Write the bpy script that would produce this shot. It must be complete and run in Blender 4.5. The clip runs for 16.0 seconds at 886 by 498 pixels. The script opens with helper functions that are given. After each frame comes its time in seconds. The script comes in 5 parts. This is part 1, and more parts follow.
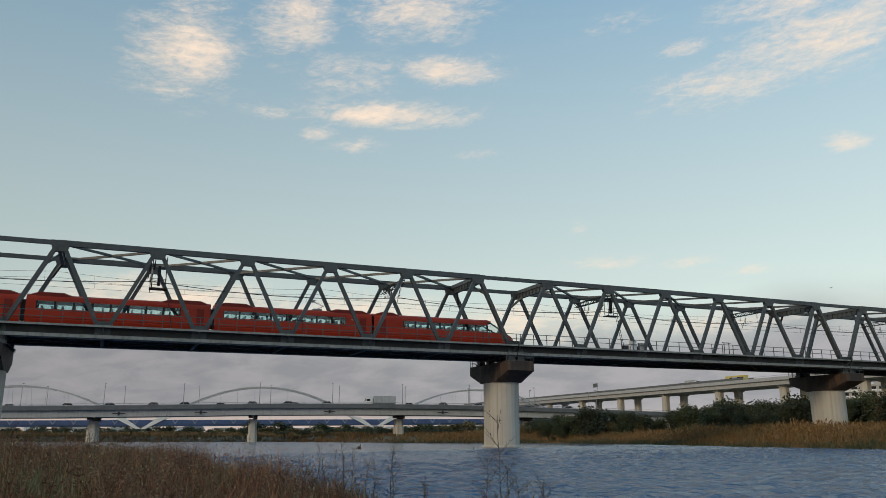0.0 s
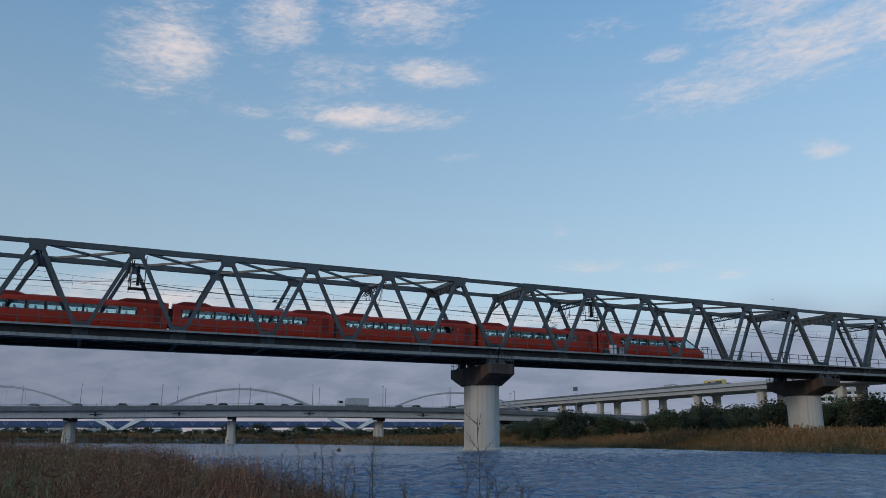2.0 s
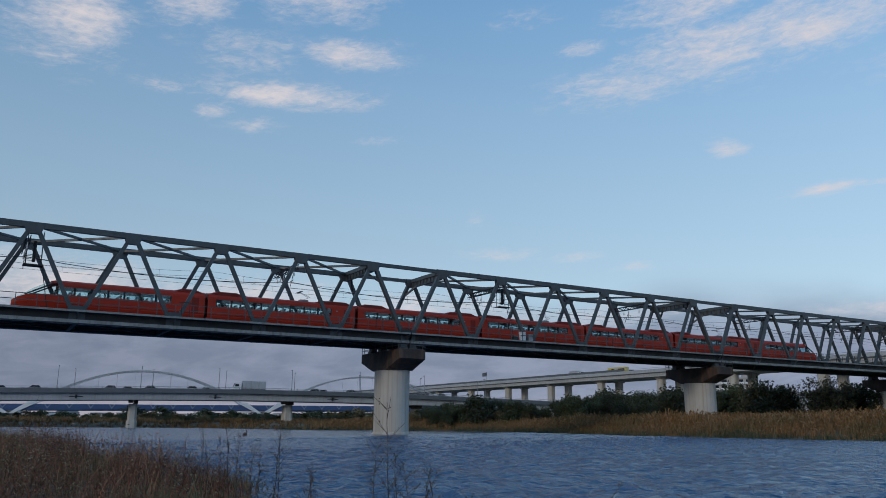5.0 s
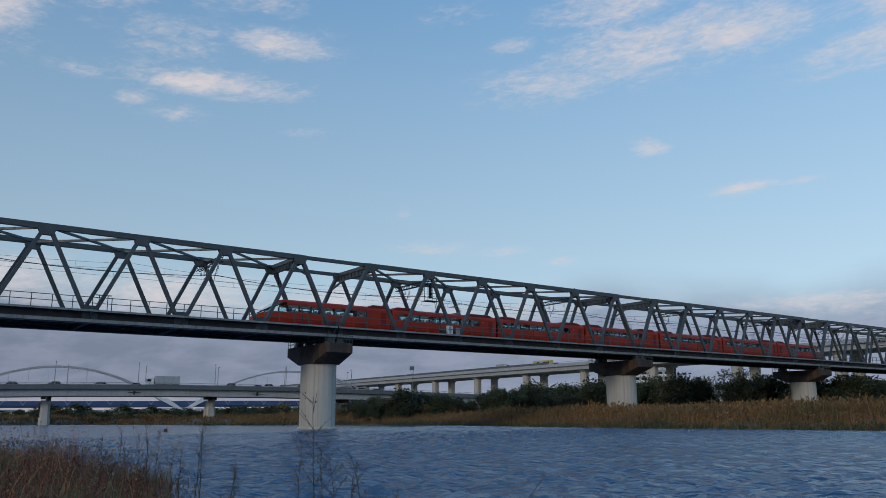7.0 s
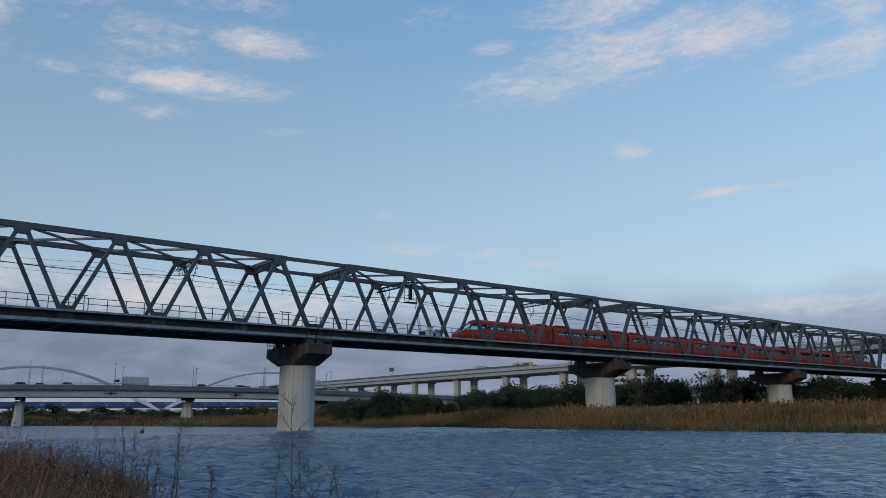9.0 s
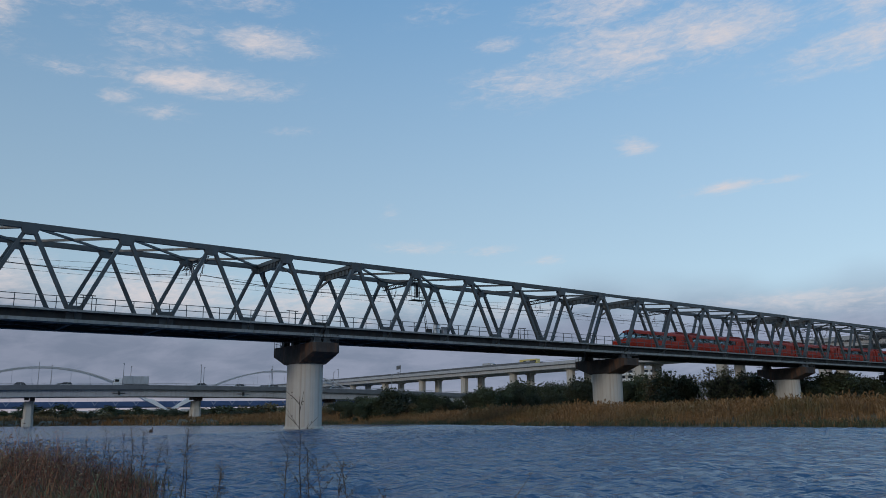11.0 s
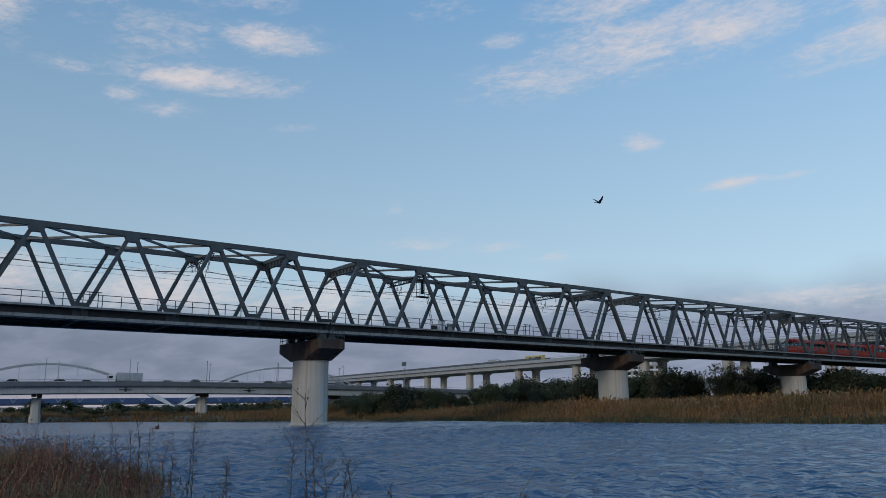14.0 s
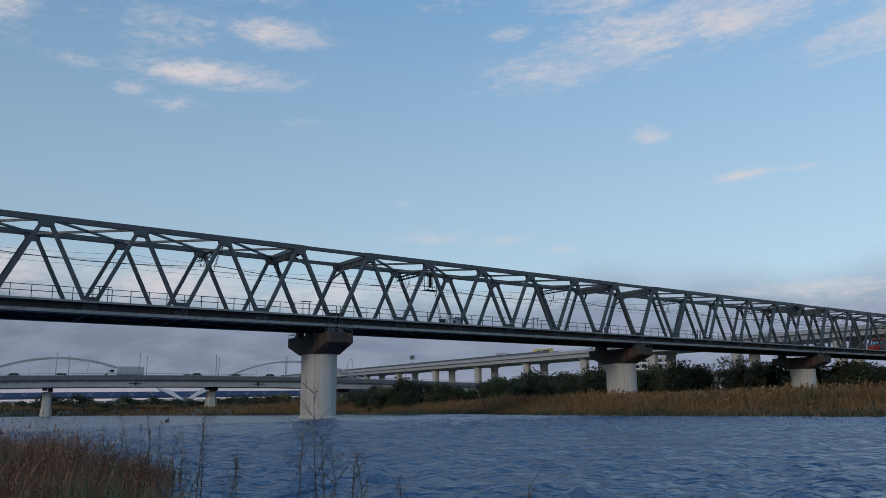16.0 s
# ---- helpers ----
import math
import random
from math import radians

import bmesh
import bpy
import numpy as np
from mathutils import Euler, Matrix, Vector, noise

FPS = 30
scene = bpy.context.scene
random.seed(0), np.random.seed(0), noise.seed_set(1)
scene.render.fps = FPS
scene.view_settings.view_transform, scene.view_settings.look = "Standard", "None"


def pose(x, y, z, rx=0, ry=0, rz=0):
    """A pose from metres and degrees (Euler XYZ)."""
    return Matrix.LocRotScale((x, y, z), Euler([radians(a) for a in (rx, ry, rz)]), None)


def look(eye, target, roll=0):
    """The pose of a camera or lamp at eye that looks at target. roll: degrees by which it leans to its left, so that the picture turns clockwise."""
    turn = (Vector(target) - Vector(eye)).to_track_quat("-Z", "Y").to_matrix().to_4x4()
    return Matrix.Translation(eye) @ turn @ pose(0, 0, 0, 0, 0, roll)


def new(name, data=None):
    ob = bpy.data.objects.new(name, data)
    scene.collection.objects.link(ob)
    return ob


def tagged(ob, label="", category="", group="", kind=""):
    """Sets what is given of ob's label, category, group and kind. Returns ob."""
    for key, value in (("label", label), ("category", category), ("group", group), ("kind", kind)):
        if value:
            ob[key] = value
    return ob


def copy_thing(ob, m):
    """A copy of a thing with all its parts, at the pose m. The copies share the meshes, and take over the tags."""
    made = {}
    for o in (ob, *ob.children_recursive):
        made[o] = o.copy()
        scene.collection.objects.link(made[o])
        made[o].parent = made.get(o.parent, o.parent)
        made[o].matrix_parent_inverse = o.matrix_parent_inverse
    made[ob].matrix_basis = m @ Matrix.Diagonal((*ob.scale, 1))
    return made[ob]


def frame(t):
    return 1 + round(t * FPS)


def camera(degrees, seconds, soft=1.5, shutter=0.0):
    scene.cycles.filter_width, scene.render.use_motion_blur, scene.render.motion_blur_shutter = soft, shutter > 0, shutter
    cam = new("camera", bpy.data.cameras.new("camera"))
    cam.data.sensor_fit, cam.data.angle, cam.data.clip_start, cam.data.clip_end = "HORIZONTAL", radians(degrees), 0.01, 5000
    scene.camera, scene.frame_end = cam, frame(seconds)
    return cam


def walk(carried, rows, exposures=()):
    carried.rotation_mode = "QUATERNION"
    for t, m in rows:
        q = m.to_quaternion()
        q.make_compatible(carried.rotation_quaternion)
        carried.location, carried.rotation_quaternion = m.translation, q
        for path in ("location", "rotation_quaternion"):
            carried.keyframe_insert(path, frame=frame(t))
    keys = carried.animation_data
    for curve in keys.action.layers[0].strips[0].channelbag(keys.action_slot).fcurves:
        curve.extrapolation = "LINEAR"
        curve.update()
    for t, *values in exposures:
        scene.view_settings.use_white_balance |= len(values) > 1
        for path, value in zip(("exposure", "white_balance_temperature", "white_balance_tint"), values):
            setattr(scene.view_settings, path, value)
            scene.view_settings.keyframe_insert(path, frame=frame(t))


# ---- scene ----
# ---------------------------------------------------------------- camera
cam = camera(59.22, 16.0, soft=0.85)
EYE = 1.22                     # height of the lens over the water
PATH = [
    (0.0, -22.95, 13.61, -0.02), (0.5, -23.61, 13.72, -0.08), (1.0, -24.12, 13.77, -0.06), (1.5, -24.34, 13.78, -0.09),
    (2.0, -24.38, 13.80, -0.28), (2.5, -24.39, 13.83, -0.37), (3.0, -24.53, 13.77, -0.37), (3.5, -25.72, 13.51, -0.43),
    (4.0, -27.61, 13.20, -0.49), (6.5, -34.86, 12.39, 0.04), (7.0, -36.12, 12.31, 0.19), (7.5, -36.86, 12.32, 0.18),
    (8.0, -37.35, 12.39, 0.06), (8.5, -37.64, 12.43, 0.08), (11.0, -37.06, 12.24, 0.48), (11.5, -36.94, 12.25, 0.42),
    (12.0, -37.05, 12.33, 0.47), (12.5, -37.00, 12.30, 0.50), (13.0, -36.86, 12.17, 0.50), (13.5, -36.74, 12.07, 0.43),
    (14.0, -36.67, 11.99, 0.48), (14.5, -36.55, 11.84, 0.57), (15.0, -36.45, 11.70, 0.57), (15.5, -36.31, 11.62, 0.51),
    (16.0, -36.07, 11.52, 0.54),
]
walk(cam, [(t, pose(0, 0, EYE, 90 + p, r, y)) for t, y, p, r in PATH],
     exposures=[(0.0, 0.42, 8900, 10), (0.4, 0.31, 8500, 10), (0.9, 0.22, 7600, 10), (1.5, 0.12, 6750, 10), (2.2, 0.13, 6500, 10), (4.0, 0.06, 6350, 10), (7.0, 0.05, 6450, 10), (16.0, 0.03, 6450, 10)])

# ---------------------------------------------------------------- light
SUN_AZ, SUN_EL = 250.0, 6.0    # compass degrees from +Y towards +X: low, behind the camera
world = bpy.data.worlds.new("sky")
scene.world = world
world.use_nodes = True


def build_sky():
    nt = world.node_tree
    nt.nodes.clear()
    N, L = nt.nodes.new, nt.links.new

    def math_node(op, a, b=None, c=None):
        n = N("ShaderNodeMath")
        n.operation = op
        for i, v in enumerate((a, b, c)):
            if v is None:
                continue
            if isinstance(v, (int, float)):
                n.inputs[i].default_value = v
            else:
                L(v, n.inputs[i])
        return n.outputs[0]

    sky = N("ShaderNodeTexSky")
    sky.sky_type = 'NISHITA'
    sky.sun_disc = False
    sky.sun_elevation = radians(SUN_EL)
    sky.sun_rotation = radians(SUN_AZ)
    sky.air_density, sky.dust_density, sky.ozone_density = 1.0, 0.6, 1.5
    co = N("ShaderNodeTexCoord").outputs["Generated"]
    sep = N("ShaderNodeSeparateXYZ")
    L(co, sep.inputs[0])
    x, y, z = sep.outputs
    az = math_node('MULTIPLY', math_node('ARCTAN2', x, y), 57.2958)
    el = math_node('MULTIPLY', math_node('ARCSINE', z), 57.2958)
    wind = N("ShaderNodeCombineXYZ")
    L(math_node('SUBTRACT', math_node('MULTIPLY', az, 0.17), math_node('MULTIPLY', el, 0.12)), wind.inputs[0])
    L(math_node('MULTIPLY', el, 0.5), wind.inputs[1])
    ns = N("ShaderNodeTexNoise")
    L(wind.outputs[0], ns.inputs["Vector"])
    ns.inputs["Scale"].default_value = 1.5
    ns.inputs["Detail"].default_value = 9
    ns.inputs["Roughness"].default_value = 0.6
    ns.inputs["Distortion"].default_value = 0.35
    puff = ns.outputs["Fac"]
    big = N("ShaderNodeTexNoise")
    L(co, big.inputs["Vector"])
    big.inputs["Scale"].default_value = 4
    big.inputs["Detail"].default_value = 3
    # clouds: azimuth, elevation, half width, half height (degrees), tilt, strength
    clouds = [(17.9, 23.4, 7.0, 1.0, 0.0, 1.1), (13.0, 21.9, 1.7, .6, .1, .7), (15.7, 21.3, 2.4, .8, 0, .5),
              (15.5, 26.1, 4.2, 1.5, 0, .7), (23.1, 26.6, 4.2, 1.2, 0, 1.0), (8.8, 23.1, 3.0, .8, 0, .45),
              (2.8, 26.7, 4.4, 3.4, .1, .95), (10.9, 29.6, 3.8, 2.8, .2, .85), (20.4, 31.0, 6.5, 2.6, 0, .8),
              (44.5, 24.2, 7.0, 1.6, .12, .72), (51.5, 26.0, 9.5, 2.5, .1, .85), (58.0, 26.2, 6.5, 2.0, .1, .9), (50.0, 29.2, 7.0, 2.2, .1, .72),
              (66.8, 23.8, 5.5, 1.6, .14, .85), (67.5, 26.6, 4.0, 1.7, .1, .65), (51.5, 19.0, 1.7, .8, -.1, .75),
              (57.6, 15.7, 2.6, .55, .03, .9), (61.2, 15.7, 2.2, .4, .08, .6), (34.6, 12.3, 4.0, .6, 0, .5),
              (40.3, 12.1, 1.9, .5, .05, .65), (44.3, 11.3, 1.9, .4, .06, .55), (25.5, 20.6, 2.4, .45, 0, .45),
              (32.7, 15.0, .9, .8, 0, .4), (41.0, 26.8, 3.0, .8, .1, .5), (36.5, 29.0, 4.0, 1.0, .05, .35),
              (3.0, 9.2, 8.5, 1.9, 0, 1.0), (16.0, 8.7, 9.0, 1.7, 0, .95), (28.0, 8.2, 8.0, 1.5, 0, .85), (41.0, 8.0, 8.0, 1.0, 0, .6), (64.0, 7.6, 9.0, 1.0, 0, .7)]
    total = None
    for a, e, w, hgt, tilt, s in clouds:
        da = math_node('SUBTRACT', az, a + 0.42)
        de = math_node('SUBTRACT', math_node('SUBTRACT', el, e - 0.09), math_node('MULTIPLY', da, tilt))
        qa = math_node('POWER', math_node('ABSOLUTE', math_node('DIVIDE', da, w)), 2)
        qe = math_node('POWER', math_node('ABSOLUTE', math_node('DIVIDE', de, hgt)), 2)
        m = math_node('MULTIPLY', math_node('EXPONENT', math_node('MULTIPLY', math_node('ADD', qa, qe), -1.1)), s)
        total = m if total is None else math_node('MAXIMUM', total, m)
    ribs = N("ShaderNodeTexNoise")
    L(wind.outputs[0], ribs.inputs["Vector"])
    ribs.inputs["Scale"].default_value = 5.5
    ribs.inputs["Detail"].default_value = 7
    ribs.inputs["Roughness"].default_value = 0.65
    ribs.inputs["Distortion"].default_value = 0.8
    shaped = math_node('MULTIPLY_ADD', math_node('SUBTRACT', puff, 0.5), 1.45, total)
    shaped = math_node('MULTIPLY_ADD', math_node('SUBTRACT', ribs.outputs["Fac"], 0.5), 1.1, shaped)
    ramp = N("ShaderNodeMapRange")
    ramp.interpolation_type = 'SMOOTHSTEP'
    L(shaped, ramp.inputs["Value"])
    ramp.inputs["From Min"].default_value, ramp.inputs["From Max"].default_value = 0.12, 1.5
    mask = math_node('MULTIPLY', ramp.outputs[0], math_node('MINIMUM', math_node('MULTIPLY', total, 3.0), 1.0))
    # low bank of haze and grey cloud along the horizon
    low = N("ShaderNodeMapRange")
    low.interpolation_type = 'SMOOTHSTEP'
    L(math_node('ADD', el, math_node('MULTIPLY', math_node('SUBTRACT', big.outputs["Fac"], 0.5), 6.0)), low.inputs["Value"])
    low.inputs["From Min"].default_value, low.inputs["From Max"].default_value = 10.5, 5.0
    low.inputs["To Min"].default_value, low.inputs["To Max"].default_value = 0.0, 1.0

    def rgb(c):
        n = N("ShaderNodeRGB")
        n.outputs[0].default_value = (*c, 1)
        return n.outputs[0]

    def mix(f, a, b, kind='MIX'):
        n = N("ShaderNodeMix")
        n.data_type, n.blend_type = 'RGBA', kind
        if isinstance(f, float):
            n.inputs[0].default_value = f
        else:
            L(f, n.inputs[0])
        L(a, n.inputs[6])
        L(b, n.inputs[7])
        return n.outputs[2]

    base = mix(1.0, sky.outputs[0], rgb(SKY_TINT), 'MULTIPLY')
    high = N("ShaderNodeMapRange")
    L(el, high.inputs["Value"])
    high.inputs["From Min"].default_value, high.inputs["From Max"].default_value = 8.0, 32.0
    base = mix(HAZE, base, mix(high.outputs[0], rgb(HAZE_LOW), rgb(HAZE_HIGH)))
    pink = N("ShaderNodeMapRange")
    L(puff, pink.inputs["Value"])
    pink.inputs["From Min"].default_value, pink.inputs["From Max"].default_value = 0.38, 0.62
    bank = mix(pink.outputs[0], rgb(BANK_LOW), rgb(BANK_HIGH))
    base = mix(math_node('MULTIPLY', low.outputs[0], 0.92), base, bank)
    clear = N("ShaderNodeMapRange")
    clear.interpolation_type = 'SMOOTHSTEP'
    L(math_node('ADD', el, math_node('MULTIPLY', math_node('SUBTRACT', big.outputs["Fac"], 0.5), 1.2)), clear.inputs["Value"])
    clear.inputs["From Min"].default_value, clear.inputs["From Max"].default_value = 2.0, 0.9
    clear.inputs["To Min"].default_value, clear.inputs["To Max"].default_value = 0.0, 0.9
    base = mix(clear.outputs[0], base, rgb(HORIZON))
    side = N("ShaderNodeMapRange")
    L(az, side.inputs["Value"])
    for key, v in (("From Min", -10.0), ("From Max", 70.0), ("To Min", 0.84), ("To Max", 1.2)):
        side.inputs[key].default_value = v
    grey = N("ShaderNodeCombineColor")
    for i in range(3):
        L(side.outputs[0], grey.inputs[i])
    base = mix(1.0, base, grey.outputs[0], 'MULTIPLY')
    base = mix(mask, base, rgb(CLOUD_COL))
    bg = N("ShaderNodeBackground")
    L(base, bg.inputs[0])
    bg.inputs[1].default_value = SKY_STRENGTH
    out = N("ShaderNodeOutputWorld")
    L(bg.outputs[0], out.inputs[0])


SKY_STRENGTH = 0.10
SKY_TINT = (1.0, 1.0, 1.0)
HAZE, HAZE_LOW, HAZE_HIGH = 0.8, (4.5, 6.2, 7.6), (1.7, 3.6, 6.2)
BANK_LOW, BANK_HIGH = (1.75, 2.05, 2.9), (2.4, 2.65, 3.6)
HORIZON = (4.3, 4.0, 4.5)
CLOUD_COL = (6.7, 6.2, 6.3)
build_sky()

sun = new("sun", bpy.data.lights.new("sun", 'SUN'))
sun.data.energy = 0.8
sun.data.angle = radians(12)
sun.data.color = (1.0, 0.86, 0.72)
_a, _e = radians(SUN_AZ), radians(SUN_EL + 10)
sun.matrix_basis = look((math.sin(_a) * 50, math.cos(_a) * 50, 50 * math.tan(_e)), (0, 0, 0))


# ---------------------------------------------------------------- materials
def mat(name, col, rough=0.6, metal=0.0, vary=0.25, scale=2.0, bump=0.1, fine=30.0, stain=None, stain_scale=(1, 1, 0.12), stain_amt=0.5, rnd=0.0, spec=0.5):
    """A surface with variation at two scales, fine relief, and streaks of a second colour."""
    m = bpy.data.materials.new(name)
    m.use_nodes = True
    nt = m.node_tree
    N, L = nt.nodes.new, nt.links.new
    b = nt.nodes["Principled BSDF"]
    b.inputs["Roughness"].default_value = rough
    b.inputs["Metallic"].default_value = metal
    b.inputs["Specular IOR Level"].default_value = spec
    tc = N("ShaderNodeTexCoord").outputs["Object"]

    def noise_node(sc, detail=5, vec=tc):
        n = N("ShaderNodeTexNoise")
        n.inputs["Scale"].default_value = sc
        n.inputs["Detail"].default_value = detail
        L(vec, n.inputs["Vector"])
        return n.outputs["Fac"]

    def mixc(f, a, bb, kind='MIX'):
        n = N("ShaderNodeMix")
        n.data_type, n.blend_type = 'RGBA', kind
        if isinstance(f, float):
            n.inputs[0].default_value = f
        else:
            L(f, n.inputs[0])
        for v, s in ((a, 6), (bb, 7)):
            if isinstance(v, tuple):
                n.inputs[s].default_value = (*v, 1)
            else:
                L(v, n.inputs[s])
        return n.outputs[2]

    def mrange(v, lo, hi, a=0.0, c=1.0):
        n = N("ShaderNodeMapRange")
        L(v, n.inputs["Value"])
        for i, q in zip(("From Min", "From Max", "To Min", "To Max"), (lo, hi, a, c)):
            n.inputs[i].default_value = q
        return n.outputs[0]

    dark = tuple(c * (1 - vary) for c in col)
    lite = tuple(min(1, c * (1 + vary)) for c in col)
    c1 = mixc(mrange(noise_node(scale), 0.3, 0.7), dark, lite)
    c2 = mixc(mrange(noise_node(fine), 0.35, 0.65, 0.0, 0.5), c1, dark)
    if stain:
        mp = N("ShaderNodeMapping")
        mp.inputs["Scale"].default_value = stain_scale
        L(tc, mp.inputs[0])
        c2 = mixc(mrange(noise_node(2.2, 6, mp.outputs[0]), 0.48, 0.68, 0.0, stain_amt), c2, stain)
    if rnd:
        oi = N("ShaderNodeObjectInfo").outputs["Random"]
        geo_r = N("ShaderNodeNewGeometry").outputs["Random Per Island"]
        v = mrange(oi, 0, 1, 1 - rnd, 1 + rnd)
        v2 = mrange(geo_r, 0, 1, 1 - rnd, 1 + rnd)
        mul = N("ShaderNodeMath")
        mul.operation = 'MULTIPLY'
        L(v, mul.inputs[0])
        L(v2, mul.inputs[1])
        hsv = N("ShaderNodeHueSaturation")
        L(c2, hsv.inputs["Color"])
        L(mul.outputs[0], hsv.inputs["Value"])
        c2 = hsv.outputs[0]
    L(c2, b.inputs["Base Color"])
    if bump:
        bn = N("ShaderNodeBump")
        bn.inputs["Strength"].default_value = bump
        bn.inputs["Distance"].default_value = 0.05
        L(noise_node(fine), bn.inputs["Height"])
        L(bn.outputs[0], b.inputs["Normal"])
    L(mrange(noise_node(scale * 3), 0.3, 0.7, max(0.03, rough - 0.12), min(1, rough + 0.12)), b.inputs["Roughness"])
    return m


STEEL = mat("bridge_steel_paint", (0.074, 0.092, 0.102), 0.5, 0.0, 0.18, 0.6, 0.05, 20, stain=(0.07, 0.05, 0.035), stain_amt=0.35)
# pale grey of the walkway edge; on the flange strip it paints sky light
STEEL_LIGHT = mat("pale_edge_and_lit_flange", (0.24, 0.26, 0.26), 0.7, 0, 0.2, 0.5, 0.05, 12, stain=(0.10, 0.08, 0.06), stain_amt=0.5)
# darker copy of the bridge steel: shade below the deck is in its colour
STEEL_DARK = mat("shaded_under_deck_steel", (0.028, 0.03, 0.032), 0.65, 0.0, 0.25, 0.6, 0.05, 20, stain=(0.045, 0.03, 0.022), stain_amt=0.5)
RUST = mat("rusty_rail", (0.12, 0.065, 0.04), 0.6, 0.3, 0.3, 3, 0.1, 30)
CONCRETE = mat("pier_concrete", (0.50, 0.49, 0.455), 0.85, 0, 0.08, 0.35, 0.12, 9, stain=(0.27, 0.19, 0.12), stain_scale=(0.8, 0.8, 0.025), stain_amt=0.5)
# brown rust stains over a base darkened to hold the cap's underside shade
CAP = mat("stained_shaded_cap_concrete", (0.052, 0.040, 0.034), 0.8, 0, 0.4, 0.5, 0.15, 9, stain=(0.12, 0.06, 0.034), stain_scale=(0.6, 0.6, 0.1), stain_amt=0.8)
RED = mat("red_train_paint", (0.37, 0.034, 0.017), 0.42, 0, 0.06, 0.5, 0.0, 20, spec=0.25)
RED_DARK = mat("dark_red_roof_paint", (0.24, 0.022, 0.012), 0.5, 0, 0.12, 0.8, 0.0, 20, spec=0.25)
BLACK = mat("black_rubber", (0.02, 0.02, 0.022), 0.6, 0, 0.2, 2, 0.05, 30)
SEAT = mat("pale_seat_cover", (0.30, 0.32, 0.32), 0.8, 0, 0.15, 3, 0.05, 30)
GREYROAD = mat("pale_girder_paint", (0.42, 0.44, 0.46), 0.6, 0, 0.12, 0.25, 0.05, 8, stain=(0.25, 0.25, 0.25), stain_amt=0.4)
GREYDARK = mat("dark_parapet_steel", (0.12, 0.13, 0.14), 0.6, 0, 0.2, 0.4, 0.05, 8)
ASPHALT = mat("asphalt", (0.05, 0.05, 0.052), 0.9, 0, 0.2, 0.5, 0.1, 20)
BLUE = mat("blue_bridge_paint", (0.05, 0.095, 0.22), 0.5, 0, 0.15, 0.2, 0.03, 8)
BLUE_PALE = mat("pale_blue_paint", (0.20, 0.25, 0.36), 0.5, 0, 0.15, 0.2, 0.03, 8)
WHITE = mat("white_paint", (0.75, 0.76, 0.77), 0.5, 0, 0.08, 0.4, 0.03, 12)
POLE = mat("galvanised_pole", (0.30, 0.31, 0.33), 0.5, 0.5, 0.15, 1, 0.0, 20)
YELLOW = mat("yellow_paint", (0.62, 0.50, 0.16), 0.45, 0, 0.08, 0.6, 0.0, 20)
CAR_PAINT = mat("car_paint", (0.25, 0.26, 0.28), 0.3, 0, 0.1, 0.6, 0.0, 20, rnd=0.6)
DARKGLASS = mat("dark_glass", (0.02, 0.025, 0.03), 0.08, 0, 0.1, 1, 0.0, 20)
HOUSE = mat("house_wall", (0.55, 0.53, 0.50), 0.8, 0, 0.12, 0.3, 0.05, 8, rnd=0.25)
ROOF = mat("house_roof", (0.14, 0.14, 0.16), 0.7, 0, 0.2, 0.5, 0.1, 8, rnd=0.3)
SOIL = mat("river_bank_soil", (0.11, 0.085, 0.055), 0.95, 0, 0.35, 0.15, 0.3, 3, stain=(0.10, 0.10, 0.045), stain_scale=(0.2, 0.2, 0.2), stain_amt=0.7)
REED = mat("dry_reed", (0.19, 0.105, 0.042), 0.8, 0, 0.25, 0.08, 0, 6, stain=(0.085, 0.075, 0.03), stain_scale=(0.05, 0.05, 0.05), stain_amt=0.75, rnd=0.5)
WEED = mat("dry_brown_weed", (0.25, 0.105, 0.066), 0.85, 0, 0.45, 0.9, 0, 6, stain=(0.10, 0.11, 0.04), stain_scale=(0.22, 0.22, 0.22), stain_amt=0.6, rnd=0.6)
WEED_GREEN = mat("green_weed", (0.125, 0.140, 0.065), 0.8, 0, 0.35, 0.9, 0, 6, rnd=0.5)
WEED_DARK = mat("dark_brown_weed", (0.095, 0.060, 0.044), 0.9, 0, 0.3, 0.9, 0, 6, rnd=0.4)
STRAW = mat("pale_straw", (0.33, 0.25, 0.14), 0.85, 0, 0.35, 0.9, 0, 6, rnd=0.5)
STEM = mat("dark_dry_stem", (0.06, 0.042, 0.03), 0.85, 0, 0.3, 3, 0, 20, rnd=0.2)
LEAF = mat("evergreen_leaf", (0.066, 0.080, 0.048), 0.8, 0, 0.35, 0.15, 0, 5, stain=(0.100, 0.082, 0.045), stain_scale=(0.1, 0.1, 0.1), stain_amt=0.5, rnd=0.3, spec=0.12)
LEAF_DRY = mat("yellowing_leaf", (0.12, 0.10, 0.045), 0.75, 0, 0.3, 0.15, 0, 5, rnd=0.35)
BARK = mat("tree_bark", (0.08, 0.06, 0.045), 0.9, 0, 0.3, 1, 0.3, 12)


